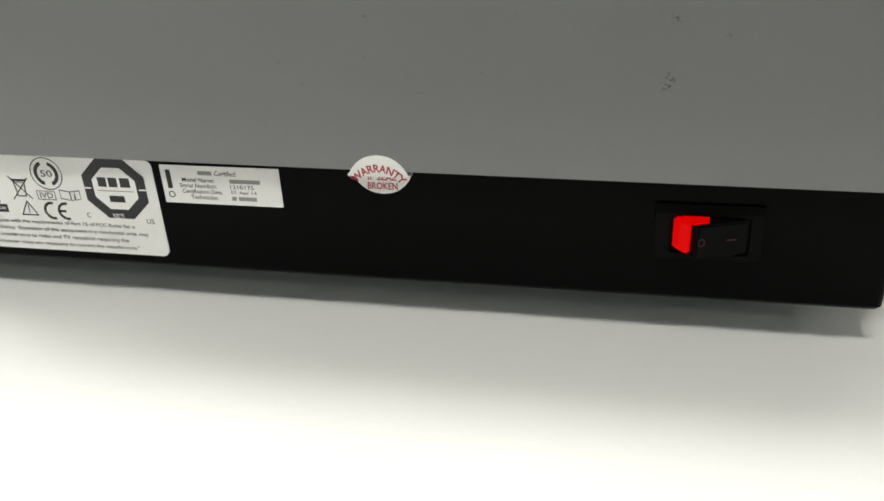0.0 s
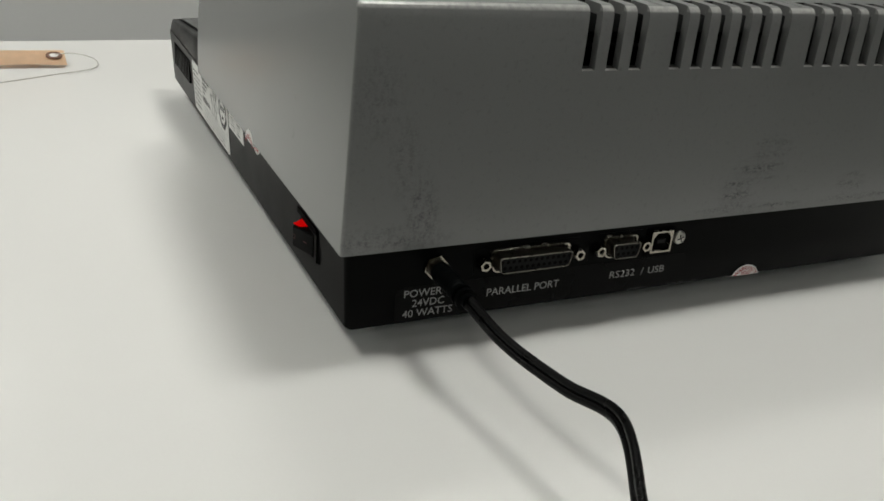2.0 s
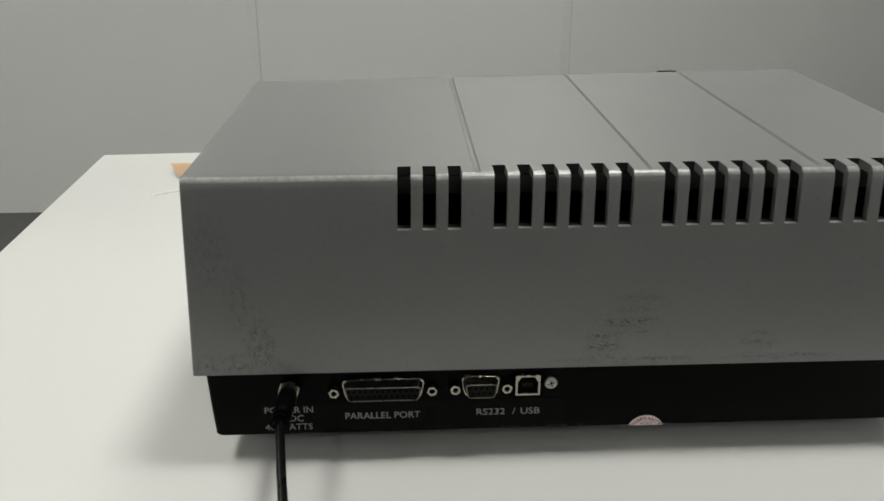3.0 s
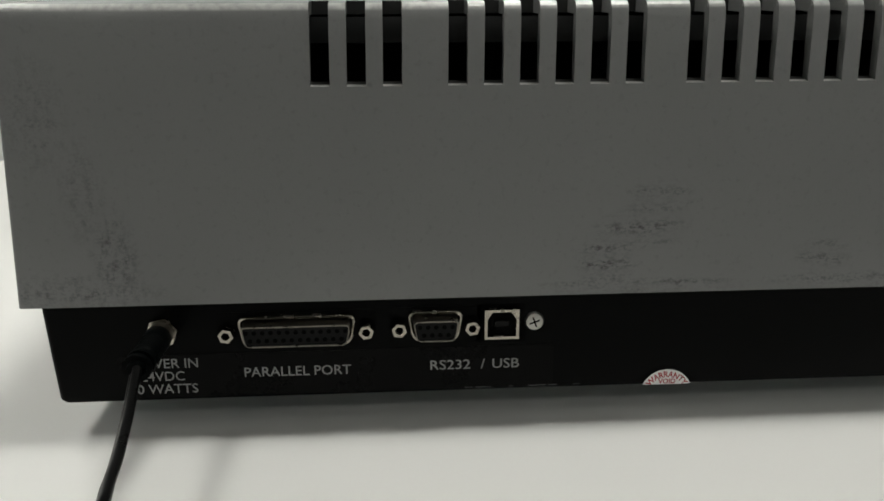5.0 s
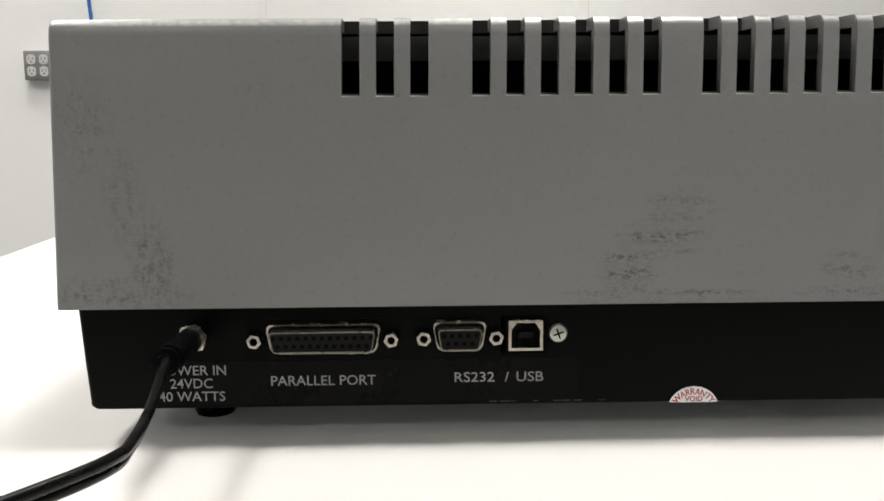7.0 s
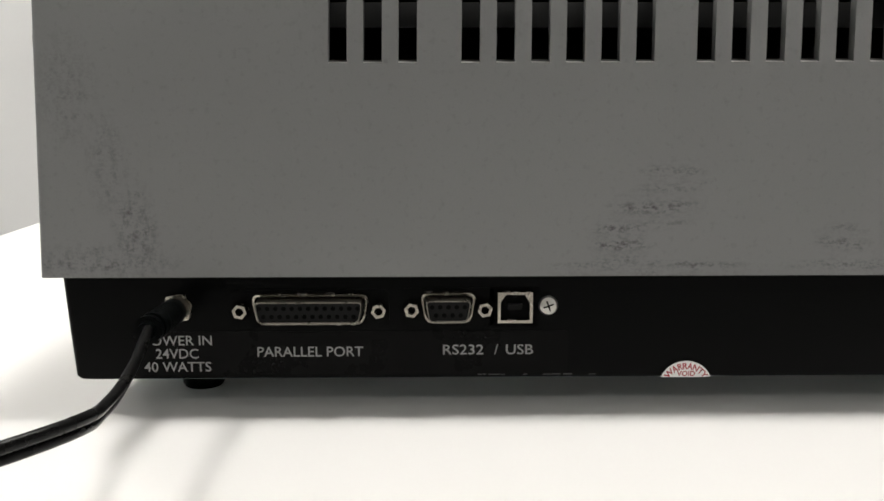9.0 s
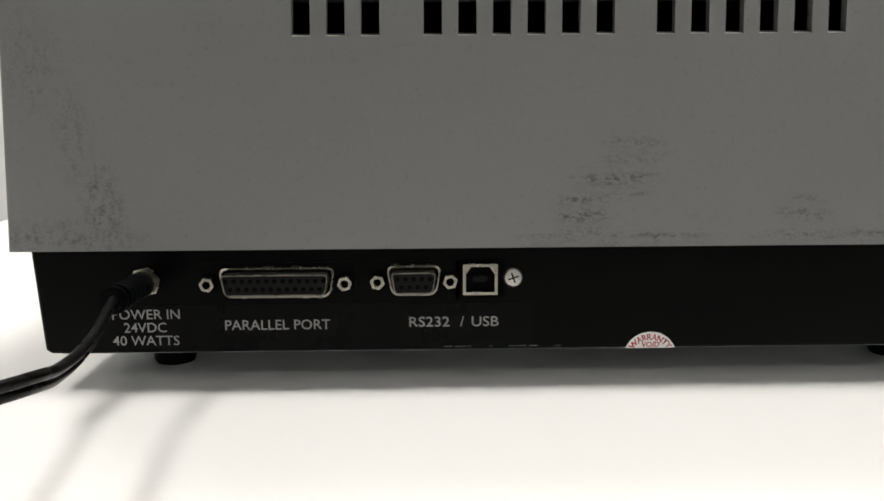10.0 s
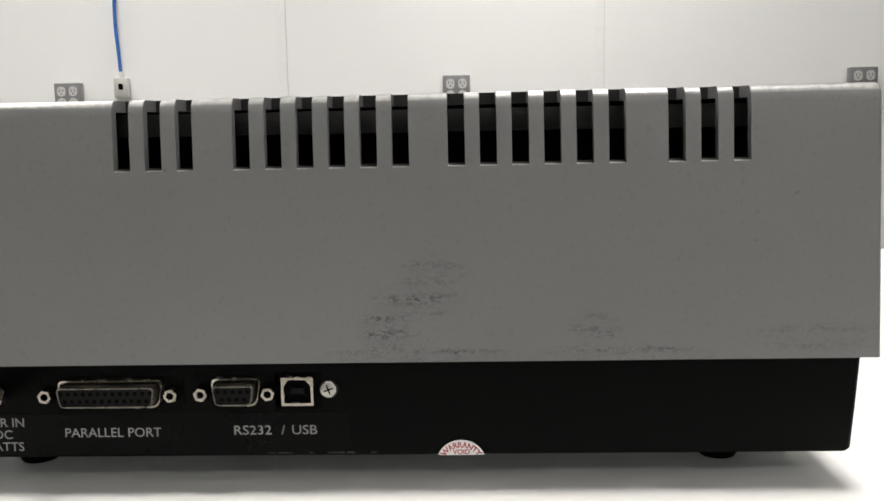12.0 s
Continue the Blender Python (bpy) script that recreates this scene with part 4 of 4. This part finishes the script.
# ---- the paper tag ----
tag = thing("paper_tag", (-0.525, -0.110, 0.0), "curled manila paper tag with brown eyelet and wire on white table", "tag")
bm = bmesh.new()
grid = []
for i in range(9):
    f = i / 8
    row = []
    for k in range(13):
        g = k / 12
        x = -0.517 - 0.027 * f
        y = (-0.141 - 0.014 * f) * (1 - g) + (-0.075 - 0.001 * f) * g
        z = 0.0022 + 0.0072 * math.sin(f * math.pi / 2) + 0.0012 * math.sin(math.pi * g) * (1 - f)
        row.append(bm.verts.new((x, y, z)))
    grid.append(row)
for i in range(8):
    for k in range(12):
        bm.faces.new((grid[i][k], grid[i][k + 1], grid[i + 1][k + 1], grid[i + 1][k]))
bmesh.ops.solidify(bm, geom=bm.faces[:], thickness=0.0005)
part("card", bm, M_TAG, tag, "manila card", smooth=60)
ring_o = Vector((-0.5295, -0.0845, 0.0078))
part("eyelet", prism(bmesh.new(), circle(0.0065, 24), ring_o, EY, (-0.972, 0, 0.235), (0.235, 0, 0.972), 0.0007, circle(0.0036, 24)), M_EYELET, tag, "brown reinforcing ring")
part("hole", prism(bmesh.new(), circle(0.0036, 24), ring_o, EY, (-0.972, 0, 0.235), (0.235, 0, 0.972), 0.0005), M_TABLE, tag, smooth=0)
bm = bmesh.new()
sweep(bm, spline([(-0.5295, -0.0830, 0.0090), (-0.536, -0.070, 0.0085), (-0.534, -0.056, 0.0060), (-0.523, -0.0500, 0.0035), (-0.508, -0.0550, 0.0014), (-0.491, -0.085, 0.0010), (-0.471, -0.120, 0.0008), (-0.454, -0.152, 0.0008)], 8), 0.00038, 6)
part("wire", bm, M_WIRE, tag, "thin steel wire")

# ---- wall outlets and the data point ----
def outlet():
    o = thing("wall_outlet", (0, 0, 0), "grey metal box on the wall with four white sockets", "outlet", "wall outlets", local=True)
    plate = box(bmesh.new(), 0.0, 0.032, -0.046, 0.046, -0.048, 0.048, 0.004)
    part("cover_plate", plate, M_GREYPLATE, o, "grey steel plate")
    for dy in (-0.0205, 0.0205):
        for dz in (-0.0195, 0.0195):
            s = part("socket", prism(bmesh.new(), [(max(-0.0140, min(0.0140, a)), b) for a, b in circle(0.0168, 28)], (0.032, dy, dz), EY, EZ, EX, 0.0015), M_SOCKET, o, "white socket face")
            for sy, h in ((-0.0062, 0.0085), (0.0062, 0.0070)):
                part("slot", box(bmesh.new(), 0.0334, 0.0337, dy + sy - 0.0011, dy + sy + 0.0011, dz - h / 2 + 0.003, dz + h / 2 + 0.003), M_HOLE, s, smooth=0)
            part("earth_hole", prism(bmesh.new(), circle(0.0024, 12), (0.0334, dy, dz - 0.0075), EY, EZ, EX, 0.0003), M_HOLE, s, smooth=0)
    return o


first = outlet()
first.matrix_basis = pose(WALL_X, -1.154, 0.296)
for y in (0.183, 1.546):
    copy_thing(first, pose(WALL_X, y, 0.296))

DY, DZ = -0.968, 0.331
dp = thing("data_point", (WALL_X, DY, DZ), "pale surface-mounted data socket box on the wall", "socket")
part("body", box(bmesh.new(), WALL_X, WALL_X + 0.030, DY - 0.025, DY + 0.024, DZ - 0.040, DZ + 0.027, 0.004), M_BEIGE, dp)
part("port_opening", box(bmesh.new(), WALL_X + 0.0302, WALL_X + 0.0306, DY - 0.008, DY + 0.008, DZ - 0.013, DZ + 0.007), M_HOLE, dp, smooth=0)
part("cable_boss", lathe(bmesh.new(), [(0, 0.011), (0.012, 0.010), (0.022, 0.006)], (WALL_X + 0.014, DY - 0.002, DZ + 0.027), EZ, EX, 16), M_BEIGE, dp)
blue = thing("data_cable", (WALL_X + 0.014, DY - 0.002, DZ + 0.047), "blue data cable hanging down the wall into the data socket", "cable")
bm = bmesh.new()
sweep(bm, spline([(WALL_X + 0.014, DY - 0.002, DZ + 0.041), (WALL_X + 0.014, DY - 0.007, DZ + 0.125), (WALL_X + 0.013, DY - 0.012, DZ + 0.235), (WALL_X + 0.013, DY - 0.004, DZ + 0.475), (WALL_X + 0.013, DY + 0.005, 1.2), (WALL_X + 0.013, DY + 0.010, CEIL - 0.002)], 6), 0.0062, 8)
part("sheath", bm, M_BLUE, blue, "blue sheath")

# ---- the white appliance on the next table ----
app = thing("white_appliance", (-0.20, 1.00, 0.0), "white rounded benchtop appliance on the next table, dark shade block beneath", "appliance")
bm = bmesh.new()
prism(bm, rounded(-0.40, -0.007, 0.008, 0.36, 0.046, 8), (0, 0.806, 0), EX, EZ, EY, 0.40)
bmesh.ops.recalc_face_normals(bm, faces=bm.faces)
bmesh.ops.bevel(bm, geom=[e for e in bm.edges if abs(e.verts[0].co.y - e.verts[1].co.y) < 1e-6], offset=0.010, segments=4, profile=0.5, affect="EDGES")
part("body", bm, M_APPL, app, "white moulded housing", smooth=60)
# black block under the housing, put in for the contact shade there
part("underside", box(bmesh.new(), -0.375, -0.036, 0.811, 1.195, 0.0015, 0.0105, 0.0015), M_HOLE, app, "black block filling the shaded gap under the housing")
for x in (-0.34, -0.085):
    for y in (0.85, 1.16):
        part("foot", lathe(bmesh.new(), [(0, 0.010), (0.005, 0.011)], (x, y, 0), EZ, EX, 14), M_BLACK, app)
part("housing_joint", box(bmesh.new(), -0.1075, -0.1055, 0.8054, 0.8075, 0.018, 0.355), M_SEAM, app, smooth=0)
ac = thing("mains_cord", (0.008, 0.840, 0.065), "black mains cord with moulded plug in the white appliance's side", "cord")
part("plug", box(bmesh.new(), -0.0075, 0.020, 0.826, 0.854, 0.053, 0.080, 0.003), M_BLACK, ac, "black moulded plug")
part("strain_relief", lathe(bmesh.new(), [(0, 0.009), (0.012, 0.008), (0.022, 0.0045)], (0.019, 0.840, 0.066), EX, EZ, 16), M_BLACK, ac)
bm = bmesh.new()
sweep(bm, spline([(0.036, 0.840, 0.066), (0.065, 0.841, 0.061), (0.100, 0.845, 0.050), (0.150, 0.850, 0.030), (0.195, 0.855, 0.0), (0.225, 0.86, -0.08), (0.24, 0.86, -0.35), (0.24, 0.86, FLOOR + 0.005)], 8), 0.0050, 8)
part("cable", bm, M_PVC, ac)
clip = thing("cable_clip", (-0.014, 1.175, 0.0), "small black ring clip with a pale centre on the white table", "clip")
part("ring", prism(bmesh.new(), circle(0.011, 20), (-0.014, 1.175, 0.0), EX, EY, EZ, 0.006, circle(0.006, 20)), M_BLACK, clip)
part("centre", lathe(bmesh.new(), [(0, 0.0055), (0.004, 0.005), (0.005, 0.003)], (-0.014, 1.175, 0.0), EZ, EX, 16), M_SOCKET, clip)
